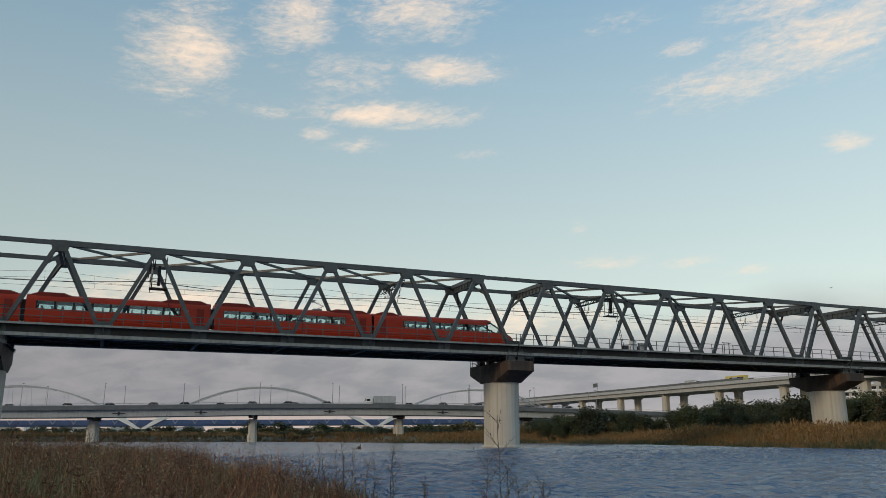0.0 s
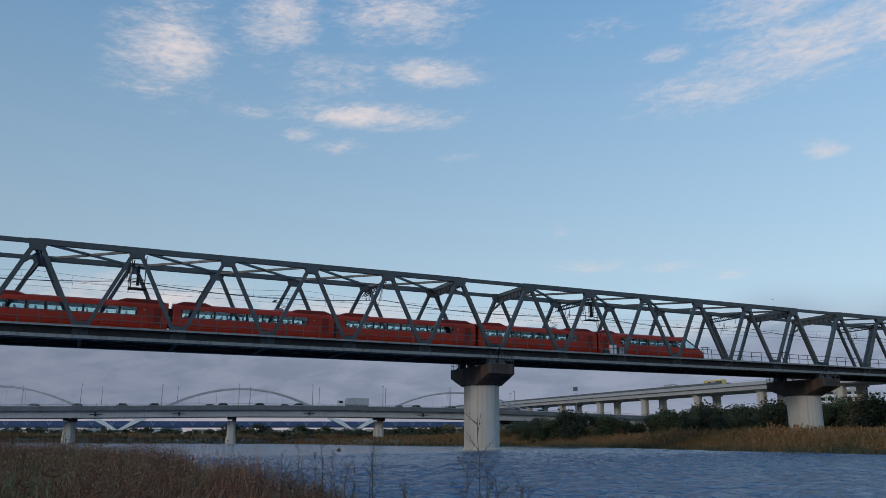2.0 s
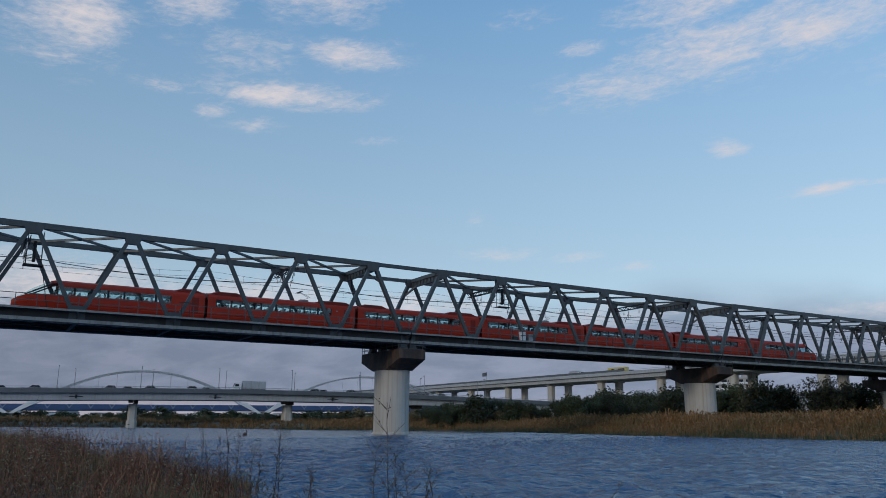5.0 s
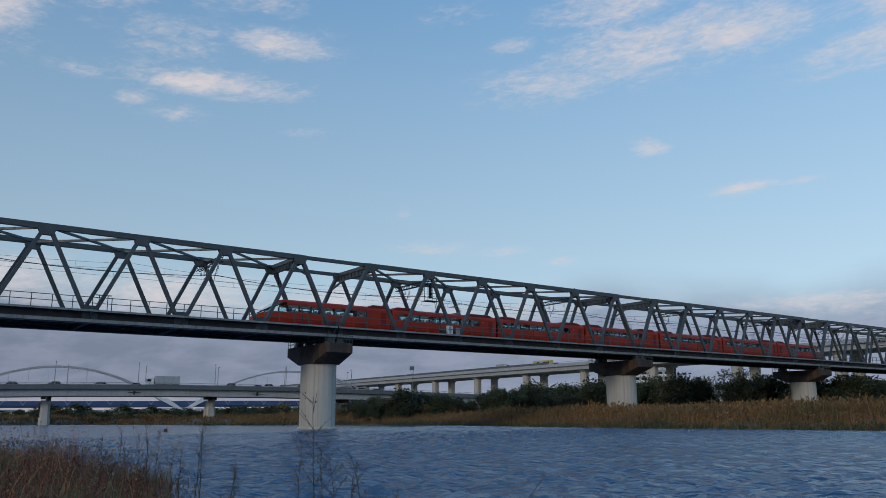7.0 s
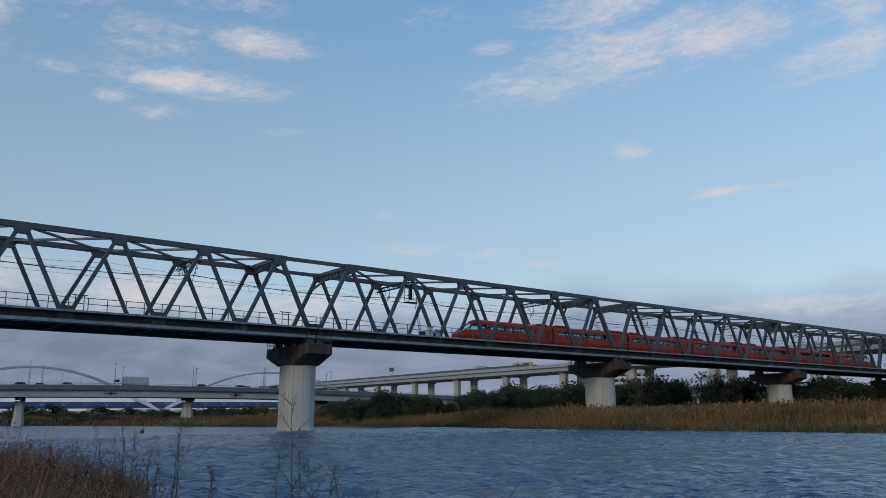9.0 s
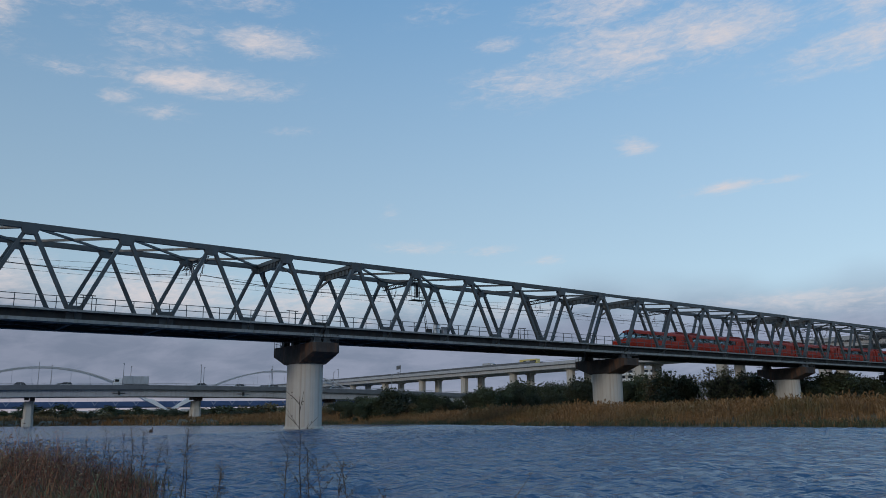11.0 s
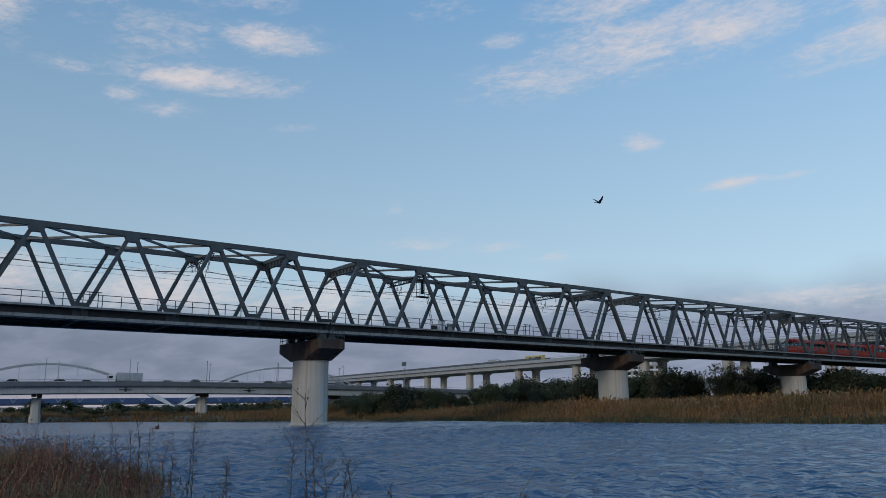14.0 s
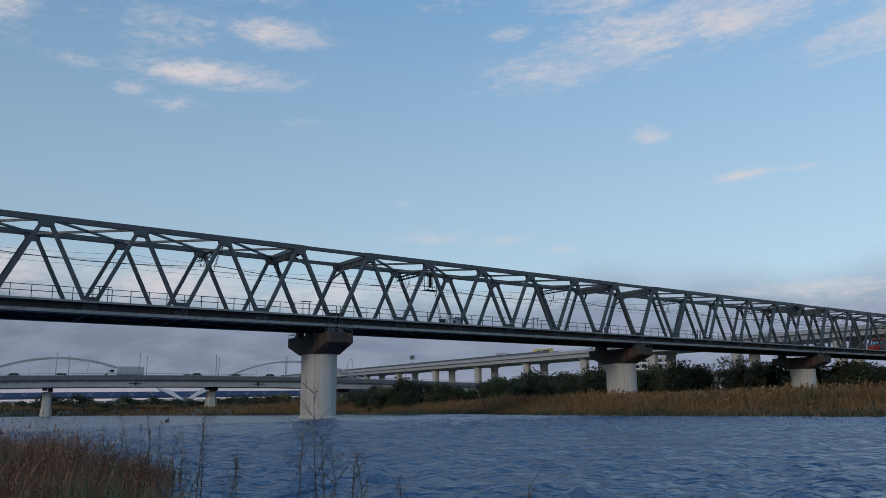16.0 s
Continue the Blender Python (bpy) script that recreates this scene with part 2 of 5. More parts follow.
def glass_material(name, tint, see):
    """A thin pane: part clear and tinted, part mirror."""
    m = bpy.data.materials.new(name)
    m.use_nodes = True
    nt = m.node_tree
    N, L = nt.nodes.new, nt.links.new
    nt.nodes.remove(nt.nodes["Principled BSDF"])
    out = nt.nodes["Material Output"]
    tr = N("ShaderNodeBsdfTransparent")
    tr.inputs[0].default_value = (*tint, 1)
    gl = N("ShaderNodeBsdfGlossy")
    gl.inputs["Roughness"].default_value = 0.03
    gl.inputs["Color"].default_value = (0.75, 0.9, 0.95, 1)
    mx = N("ShaderNodeMixShader")
    mx.inputs[0].default_value = see
    L(tr.outputs[0], mx.inputs[1])
    L(gl.outputs[0], mx.inputs[2])
    L(mx.outputs[0], out.inputs[0])
    return m


PANE = glass_material("tinted_window_glass", (0.64, 0.76, 0.79), 0.05)


def water_material():
    m = bpy.data.materials.new("river_water")
    m.use_nodes = True
    nt = m.node_tree
    N, L = nt.nodes.new, nt.links.new
    b = nt.nodes["Principled BSDF"]
    b.inputs["Base Color"].default_value = (0.018, 0.072, 0.17, 1)
    b.inputs["Roughness"].default_value = 0.10
    b.inputs["IOR"].default_value = 1.33
    tc = N("ShaderNodeTexCoord").outputs["Object"]
    h = None
    turn = N("ShaderNodeMapping")
    turn.inputs["Rotation"].default_value = (0, 0, radians(-42))
    L(tc, turn.inputs[0])
    for sc, stretch, amt in ((0.16, (0.6, 1, 1), 0.3), (0.7, (0.34, 1, 1), 0.3), (1.8, (0.3, 1, 1), 0.3), (4.6, (0.5, 1, 1), 0.14)):
        mp = N("ShaderNodeMapping")
        mp.inputs["Scale"].default_value = stretch
        L(turn.outputs[0], mp.inputs[0])
        n = N("ShaderNodeTexNoise")
        n.inputs["Scale"].default_value = sc
        n.inputs["Detail"].default_value = detail
        L(vec, n.inputs["Vector"])
        return n.outputs["Fac"]

    def mixc(f, a, bb, kind='MIX'):
        n = N("ShaderNodeMix")
        n.data_type, n.blend_type = 'RGBA', kind
        if isinstance(f, float):
            n.inputs[0].default_value = f
        else:
            L(f, n.inputs[0])
        for v, s in ((a, 6), (bb, 7)):
            if isinstance(v, tuple):
                n.inputs[s].default_value = (*v, 1)
            else:
                L(v, n.inputs[s])
        return n.outputs[2]

    def mrange(v, lo, hi, a=0.0, c=1.0):
        n = N("ShaderNodeMapRange")
        L(v, n.inputs["Value"])
        for i, q in zip(("From Min", "From Max", "To Min", "To Max"), (lo, hi, a, c)):
            n.inputs[i].default_value = q
        return n.outputs[0]

    dark = tuple(c * (1 - vary) for c in col)
    lite = tuple(min(1, c * (1 + vary)) for c in col)
    c1 = mixc(mrange(noise_node(scale), 0.3, 0.7), dark, lite)
    c2 = mixc(mrange(noise_node(fine), 0.35, 0.65, 0.0, 0.5), c1, dark)
    if stain:
        mp = N("ShaderNodeMapping")
        mp.inputs["Scale"].default_value = stain_scale
        L(tc, mp.inputs[0])
        c2 = mixc(mrange(noise_node(2.2, 6, mp.outputs[0]), 0.48, 0.68, 0.0, stain_amt), c2, stain)
    if rnd:
        oi = N("ShaderNodeObjectInfo").outputs["Random"]
        geo_r = N("ShaderNodeNewGeometry").outputs["Random Per Island"]
        v = mrange(oi, 0, 1, 1 - rnd, 1 + rnd)
        v2 = mrange(geo_r, 0, 1, 1 - rnd, 1 + rnd)
        mul = N("ShaderNodeMath")
        mul.operation = 'MULTIPLY'
        L(v, mul.inputs[0])
        L(v2, mul.inputs[1])
        hsv = N("ShaderNodeHueSaturation")
        L(c2, hsv.inputs["Color"])
        L(mul.outputs[0], hsv.inputs["Value"])
        c2 = hsv.outputs[0]
    L(c2, b.inputs["Base Color"])
    if bump:
        bn = N("ShaderNodeBump")
        bn.inputs["Strength"].default_value = bump
        bn.inputs["Distance"].default_value = 0.05
        L(noise_node(fine), bn.inputs["Height"])
        L(bn.outputs[0], b.inputs["Normal"])
    L(mrange(noise_node(scale * 3), 0.3, 0.7, max(0.03, rough - 0.12), min(1, rough + 0.12)), b.inputs["Roughness"])
    return m


STEEL = mat("bridge_steel_paint", (0.066, 0.081, 0.090), 0.5, 0.0, 0.18, 0.6, 0.05, 20, stain=(0.07, 0.05, 0.035), stain_amt=0.35)
# walkway edge grey, also the painted sky light on the lower flange
STEEL_LIGHT = mat("pale_edge_and_lit_flange", (0.24, 0.26, 0.26), 0.7, 0, 0.2, 0.5, 0.05, 12, stain=(0.10, 0.08, 0.06), stain_amt=0.5)
# bridge steel with the shade below the deck worked into the base colour
STEEL_DARK = mat("shaded_under_deck_steel", (0.028, 0.03, 0.032), 0.65, 0.0, 0.25, 0.6, 0.05, 20, stain=(0.045, 0.03, 0.022), stain_amt=0.5)
RUST = mat("rusty_rail", (0.12, 0.065, 0.04), 0.6, 0.3, 0.3, 3, 0.1, 30)
CONCRETE = mat("pier_concrete", (0.50, 0.49, 0.455), 0.85, 0, 0.08, 0.35, 0.12, 9, stain=(0.27, 0.19, 0.12), stain_scale=(0.8, 0.8, 0.025), stain_amt=0.5)
# base colour includes the shade under the spans; the stain is rust
CAP = mat("stained_shaded_cap_concrete", (0.052, 0.040, 0.034), 0.8, 0, 0.4, 0.5, 0.15, 9, stain=(0.12, 0.06, 0.034), stain_scale=(0.6, 0.6, 0.1), stain_amt=0.8)
RED = mat("red_train_paint", (0.46, 0.036, 0.014), 0.42, 0, 0.06, 0.5, 0.0, 20, spec=0.25)
RED_DARK = mat("dark_red_roof_paint", (0.24, 0.022, 0.012), 0.5, 0, 0.12, 0.8, 0.0, 20, spec=0.25)
BLACK = mat("black_rubber", (0.02, 0.02, 0.022), 0.6, 0, 0.2, 2, 0.05, 30)
SEAT = mat("pale_seat_cover", (0.30, 0.32, 0.32), 0.8, 0, 0.15, 3, 0.05, 30)
GREYROAD = mat("pale_girder_paint", (0.42, 0.44, 0.46), 0.6, 0, 0.12, 0.25, 0.05, 8, stain=(0.25, 0.25, 0.25), stain_amt=0.4)
GREYDARK = mat("dark_parapet_steel", (0.12, 0.13, 0.14), 0.6, 0, 0.2, 0.4, 0.05, 8)
ASPHALT = mat("asphalt", (0.05, 0.05, 0.052), 0.9, 0, 0.2, 0.5, 0.1, 20)
BLUE = mat("blue_bridge_paint", (0.05, 0.095, 0.22), 0.5, 0, 0.15, 0.2, 0.03, 8)
BLUE_PALE = mat("pale_blue_paint", (0.20, 0.25, 0.36), 0.5, 0, 0.15, 0.2, 0.03, 8)
WHITE = mat("white_paint", (0.75, 0.76, 0.77), 0.5, 0, 0.08, 0.4, 0.03, 12)
POLE = mat("galvanised_pole", (0.30, 0.31, 0.33), 0.5, 0.5, 0.15, 1, 0.0, 20)
YELLOW = mat("yellow_paint", (0.62, 0.50, 0.16), 0.45, 0, 0.08, 0.6, 0.0, 20)
CAR_PAINT = mat("car_paint", (0.25, 0.26, 0.28), 0.3, 0, 0.1, 0.6, 0.0, 20, rnd=0.6)
DARKGLASS = mat("dark_glass", (0.02, 0.025, 0.03), 0.08, 0, 0.1, 1, 0.0, 20)
HOUSE = mat("house_wall", (0.55, 0.53, 0.50), 0.8, 0, 0.12, 0.3, 0.05, 8, rnd=0.25)
ROOF = mat("house_roof", (0.14, 0.14, 0.16), 0.7, 0, 0.2, 0.5, 0.1, 8, rnd=0.3)
SOIL = mat("river_bank_soil", (0.11, 0.085, 0.055), 0.95, 0, 0.35, 0.15, 0.3, 3, stain=(0.10, 0.10, 0.045), stain_scale=(0.2, 0.2, 0.2), stain_amt=0.7)
REED = mat("dry_reed", (0.19, 0.105, 0.042), 0.8, 0, 0.25, 0.08, 0, 6, stain=(0.085, 0.075, 0.03), stain_scale=(0.05, 0.05, 0.05), stain_amt=0.75, rnd=0.35)
WEED = mat("dry_brown_weed", (0.175, 0.066, 0.036), 0.85, 0, 0.45, 0.9, 0, 6, stain=(0.10, 0.11, 0.04), stain_scale=(0.22, 0.22, 0.22), stain_amt=0.6, rnd=0.6)
STRAW = mat("pale_straw", (0.33, 0.25, 0.14), 0.85, 0, 0.35, 0.9, 0, 6, rnd=0.5)
STEM = mat("dark_dry_stem", (0.06, 0.042, 0.03), 0.85, 0, 0.3, 3, 0, 20, rnd=0.2)
LEAF = mat("evergreen_leaf", (0.040, 0.055, 0.025), 0.7, 0, 0.35, 0.15, 0, 5, stain=(0.075, 0.065, 0.02), stain_scale=(0.1, 0.1, 0.1), stain_amt=0.5, rnd=0.35)
LEAF_DRY = mat("yellowing_leaf", (0.12, 0.10, 0.045), 0.75, 0, 0.3, 0.15, 0, 5, rnd=0.35)
BARK = mat("tree_bark", (0.08, 0.06, 0.045), 0.9, 0, 0.3, 1, 0.3, 12)


def glass_material(name, tint, see):
    """A thin pane: part clear and tinted, part mirror."""
    m = bpy.data.materials.new(name)
    m.use_nodes = True
    nt = m.node_tree
    N, L = nt.nodes.new, nt.links.new
    nt.nodes.remove(nt.nodes["Principled BSDF"])
    out = nt.nodes["Material Output"]
    tr = N("ShaderNodeBsdfTransparent")
    tr.inputs[0].default_value = (*tint, 1)
    gl = N("ShaderNodeBsdfGlossy")
    gl.inputs["Roughness"].default_value = 0.03
    gl.inputs["Color"].default_value = (0.75, 0.9, 0.95, 1)
    mx = N("ShaderNodeMixShader")
    mx.inputs[0].default_value = see
    L(tr.outputs[0], mx.inputs[1])
    L(gl.outputs[0], mx.inputs[2])
    L(mx.outputs[0], out.inputs[0])
    return m


PANE = glass_material("tinted_window_glass", (0.78, 0.90, 0.92), 0.05)


def water_material():
    m = bpy.data.materials.new("river_water")
    m.use_nodes = True
    nt = m.node_tree
    N, L = nt.nodes.new, nt.links.new
    b = nt.nodes["Principled BSDF"]
    b.inputs["Base Color"].default_value = (0.022, 0.074, 0.16, 1)
    b.inputs["Roughness"].default_value = 0.16
    b.inputs["IOR"].default_value = 1.33
    tc = N("ShaderNodeTexCoord").outputs["Object"]
    h = None
    flow = N("ShaderNodeMapping")
    flow.inputs["Rotation"].default_value = (0, 0, radians(40))
    L(tc, flow.inputs[0])
    for sc, stretch, amt in ((0.13, (1, 0.8, 1), 0.35), (0.8, (1, 0.9, 1), 0.55), (2.3, (0.8, 1.1, 1), 0.32), (6.0, (0.8, 1.1, 1), 0.10)):
        mp = N("ShaderNodeMapping")
        mp.inputs["Scale"].default_value = stretch
        L(flow.outputs[0], mp.inputs[0])
        n = N("ShaderNodeTexNoise")
        n.inputs["Scale"].default_value = sc
        n.inputs["Detail"].default_value = 4
        L(mp.outputs[0], n.inputs["Vector"])
        a = N("ShaderNodeMath")
        a.operation = 'MULTIPLY_ADD'
        L(n.outputs["Fac"], a.inputs[0])
        a.inputs[1].default_value = amt
        if h is None:
            a.inputs[2].default_value = 0
        else:
            L(h, a.inputs[2])
        h = a.outputs[0]
    # calm tongue of water along the far bank
    sp = N("ShaderNodeSeparateXYZ")
    L(tc, sp.inputs[0])
    wob = N("ShaderNodeTexNoise")
    wob.inputs["Scale"].default_value = 0.12
    wob.inputs["Detail"].default_value = 5
    L(tc, wob.inputs["Vector"])
    ad = N("ShaderNodeMath")
    ad.operation = 'MULTIPLY_ADD'
    L(wob.outputs["Fac"], ad.inputs[0])
    ad.inputs[1].default_value = 16
    slant = N("ShaderNodeMath")
    slant.operation = 'MULTIPLY_ADD'
    L(sp.outputs[0], slant.inputs[0])
    slant.inputs[1].default_value = -0.8
    L(sp.outputs[1], slant.inputs[2])
    L(slant.outputs[0], ad.inputs[2])
    cal = N("ShaderNodeMapRange")
    cal.interpolation_type = 'SMOOTHSTEP'
    L(ad.outputs[0], cal.inputs["Value"])
    cal.inputs["From Min"].default_value, cal.inputs["From Max"].default_value = 57, 61
    cal.inputs["To Min"].default_value, cal.inputs["To Max"].default_value = 1.0, 0.05
    bp = N("ShaderNodeBump")
    bp.inputs["Distance"].default_value = 0.8
    L(cal.outputs[0], bp.inputs["Strength"])
    L(h, bp.inputs["Height"])
    L(bp.outputs[0], b.inputs["Normal"])
    return m


WATER = water_material()


# ---------------------------------------------------------------- building helpers
def mesh_of(name, bm, material, smooth=False):
    me = bpy.data.meshes.new(name)
    bm.to_mesh(me)
    bm.free()
    me.materials.append(material)
    if smooth:
        for f in me.polygons:
            f.use_smooth = True
    return me


def part(name, bm, material, parent=None, label="", smooth=False):
    """Links a bmesh as one mesh object under a thing or a part."""
    ob = new(name, mesh_of(name, bm, material, smooth))
    ob.parent = parent
    return tagged(ob, label)


def empty(name, m=None):
    ob = new(name)
    ob.matrix_basis = m or Matrix()
    return ob


def box(bm, x0, x1, y0, y1, z0, z1):
    v = [bm.verts.new((x, y, z)) for z in (z0, z1) for x, y in ((x0, y0), (x1, y0), (x1, y1), (x0, y1))]
    for f in ((3, 2, 1, 0), (4, 5, 6, 7), (0, 1, 5, 4), (1, 2, 6, 5), (2, 3, 7, 6), (3, 0, 4, 7)):
        bm.faces.new([v[i] for i in f])
    return bm


def cbox(x0, x1, y0, y1, z0, z1, bev=0.0):
    bm = box(bmesh.new(), x0, x1, y0, y1, z0, z1)
    if bev:
        bmesh.ops.bevel(bm, geom=bm.edges[:], offset=bev, segments=1, affect='EDGES')
    return bm


def beam(bm, a, b, w, h, up=(0, 0, 1)):
    """A straight bar from a to b, w across and h deep."""
    a, b = Vector(a), Vector(b)
    d = (b - a).normalized()
    s = d.cross(Vector(up))
    s = s.normalized() if s.length > 1e-4 else Vector((1, 0, 0))
    u = s.cross(d).normalized()
    v = [bm.verts.new(p + s * i * w / 2 + u * j * h / 2) for p in (a, b) for i, j in ((-1, -1), (1, -1), (1, 1), (-1, 1))]
    for f in ((3, 2, 1, 0), (4, 5, 6, 7), (0, 1, 5, 4), (1, 2, 6, 5), (2, 3, 7, 6), (3, 0, 4, 7)):
        bm.faces.new([v[i] for i in f])
    return bm


def tube(bm, a, b, r0, r1, n=6):
    a, b = Vector(a), Vector(b)
    d = (b - a).normalized()
    s = d.orthogonal().normalized()
    u = d.cross(s)
    rings = [[bm.verts.new(p + (s * math.cos(t) + u * math.sin(t)) * r) for t in [2 * math.pi * i / n for i in range(n)]] for p, r in ((a, r0), (b, r1))]
    for i in range(n):
        bm.faces.new((rings[0][i], rings[0][(i + 1) % n], rings[1][(i + 1) % n], rings[1][i]))
    bm.faces.new(rings[0][::-1])
    bm.faces.new(rings[1])
    return bm


def prism(bm, pts, y0, y1):
    """A plate: the outline pts (x, z) from y0 to y1."""
    A = [bm.verts.new((x, y0, z)) for x, z in pts]
    B = [bm.verts.new((x, y1, z)) for x, z in pts]
    bm.faces.new(A)
    bm.faces.new(B[::-1])
    n = len(pts)
    for i in range(n):
        bm.faces.new((A[(i + 1) % n], A[i], B[i], B[(i + 1) % n]))
    return bm


def loft(bm, rings, cap=True):
    vs = [[bm.verts.new(p) for p in r] for r in rings]
    n = len(vs[0])
    for r, q in zip(vs, vs[1:]):
        for i in range(n):
            bm.faces.new((r[i], r[(i + 1) % n], q[(i + 1) % n], q[i]))
    if cap:
        bm.faces.new(vs[0][::-1])
        bm.faces.new(vs[-1])
    return bm


# ---------------------------------------------------------------- ground and water
FAR_SHORE = [(-400, 300), (-120, 250), (0, 238), (46, 236), (58, 214), (62, 190), (68, 174), (88, 154), (93, 128), (86, 105), (79, 84), (77, 60), (76, 40), (80, 5), (90, -80), (90, -900)]


def shore_gap(x, y):
    """Metres behind the far bank's edge (positive on land)."""
    best, side = 1e9, -1
    for (ax, ay), (bx, by) in zip(FAR_SHORE, FAR_SHORE[1:]):
        dx, dy = bx - ax, by - ay
        t = max(0, min(1, ((x - ax) * dx + (y - ay) * dy) / (dx * dx + dy * dy)))
        px, py = x - ax - t * dx, y - ay - t * dy
        d = math.hypot(px, py)
        if d < best:
            best, side = d, (1 if dx * py - dy * px > 0 else -1)
    return best * side


def near_gap(x, y):
    """Metres behind the near bank's edge (positive on land)."""
    edge = 2.3 + min(1.3, max(0, y - 8) * 0.2) + 0.35 * math.sin(y * 0.33 + 2) + 0.25 * math.sin(y * 0.9 + 1) + 0.75 * math.exp(-((y - 12) / 6) ** 2) - max(0, y - 45) * 0.45
    return edge - x


def smooth01(v):
    v = max(0.0, min(1.0, v))
    return v * v * (3 - 2 * v)


def ground_z(x, y):
    a, b = shore_gap(x, y), near_gap(x, y)
    bump = noise.noise((x * 0.07, y * 0.07, 0)) * 0.5 + noise.noise((x * 0.4, y * 0.4, 3)) * 0.08
    if a > -12:
        return -1.5 + smooth01((a + 12) / 12.5) * 1.52 + smooth01(a / 14) * 1.3 + smooth01((a - 10) / 60) * 1.2 + bump * smooth01(a / 10)
    return -1.5 + smooth01((b + 3) / 3.2) * 1.62 + smooth01(b / 12) * 0.35 + bump * 0.4 * smooth01(b / 4)


def axis(lo, hi, centre, fine, reach):
    """Grid lines: close together round the centre, wider with distance."""
    up, v, step = [], centre, fine
    while v < hi:
        up.append(v)
        step = fine if v - centre < reach else step * 1.18
        v += step
    dn, v, step = [], centre - fine, fine
    while v > lo:
        dn.append(v)
        step = fine if centre - v < reach else step * 1.18
        v -= step
    return [lo] + dn[::-1] + up + [hi]


def build_ground():
    xs, ys = axis(-3500, 4200, 60, 2.2, 75), axis(-3500, 4300, 95, 2.6, 105)
    vs = [(x, y, ground_z(x, y)) for y in ys for x in xs]
    n = len(xs)
    fs = [(j * n + i, j * n + i + 1, j * n + n + i + 1, j * n + n + i) for j in range(len(ys) - 1) for i in range(n - 1)]
    me = bpy.data.meshes.new("ground")
    me.from_pydata(vs, [], fs)
    me.materials.append(SOIL)
    for f in me.polygons:
        f.use_smooth = True
    tagged(new("ground", me), "brown river bank soil with dry grass", "ground", kind="structure")


def build_water():
    # the river's surface: real wavelets near by, a flat sheet beyond
    xa, xb, ya, yb, cell = -30.0, 96.0, -10.0, 128.0, 0.24
    xs, ys = np.arange(xa, xb + 0.01, cell), np.arange(ya, yb + 0.01, cell)
    X, Y = np.meshgrid(xs, ys)
    rng = np.random.RandomState(3)
    Z = np.zeros_like(X)
    for k in range(38):
        lam = 0.65 * (1.25 / 0.65) ** rng.rand()
        th = radians(228) + rng.normal(0, 0.8)
        Z += 0.0088 * lam * np.sin((X * math.cos(th) + Y * math.sin(th)) * 2 * math.pi / lam + rng.uniform(0, 6.28))
    patch = 0.75 + 0.35 * np.sin(X * 0.11 + 1.7 * np.sin(Y * 0.07)) * np.sin(Y * 0.09 + 0.8 * np.sin(X * 0.05))
    calm = np.clip((51 + 0.8 * X + 2 * np.sin(X * 0.31 + 1) - Y) / 5, 0.03, 1)
    rim = np.clip(np.minimum(np.minimum(X - xa, xs[-1] - X), np.minimum(Y - ya, ys[-1] - Y)) / 4, 0, 1)
    Z *= patch * calm * rim
    n, m = len(xs), len(ys)
    co = np.stack([X, Y, Z], -1).reshape(-1, 3)
    i = np.arange(n - 1)[None, :] + n * np.arange(m - 1)[:, None]
    quads = np.stack([i, i + 1, i + n + 1, i + n], -1).reshape(-1, 4)
    x1, y1 = float(xs[-1]), float(ys[-1])
    o = len(co)
    outer = np.array([(-700, -900, 0), (150, -900, 0), (150, 320, 0), (-700, 320, 0)], float)
    corners = [0, n - 1, n * m - 1, n * (m - 1)]
    ring = [(o, o + 1, corners[1], corners[0]), (o + 1, o + 2, corners[2], corners[1]), (o + 2, o + 3, corners[3], corners[2]), (o + 3, o, corners[0], corners[3])]
    me = bpy.data.meshes.new("water")
    me.from_pydata(np.vstack([co, outer]).tolist(), [], quads.tolist() + ring)
    me.materials.append(WATER)
    me.polygons.foreach_set("use_smooth", [True] * len(me.polygons))
    tagged(new("water", me), "rippled blue-grey river water reflecting the sky", "water", kind="structure")


build_water()
build_ground()

# ---------------------------------------------------------------- railway bridge
D, WID, X0, GRADE = 91.72, 8.79, 54.525, 0.005   # near truss plane, truss spacing, a top node, slope
PITCH = 60.60                                   # from pier to pier
ZT, ZB, ZWALK, ZRAIL = 22.03, 12.22, 13.12, 13.45
BR = Matrix.Translation((X0, D, 0)) @ Matrix.Rotation(-math.atan(GRADE), 4, 'Y')   # the bridge's own space


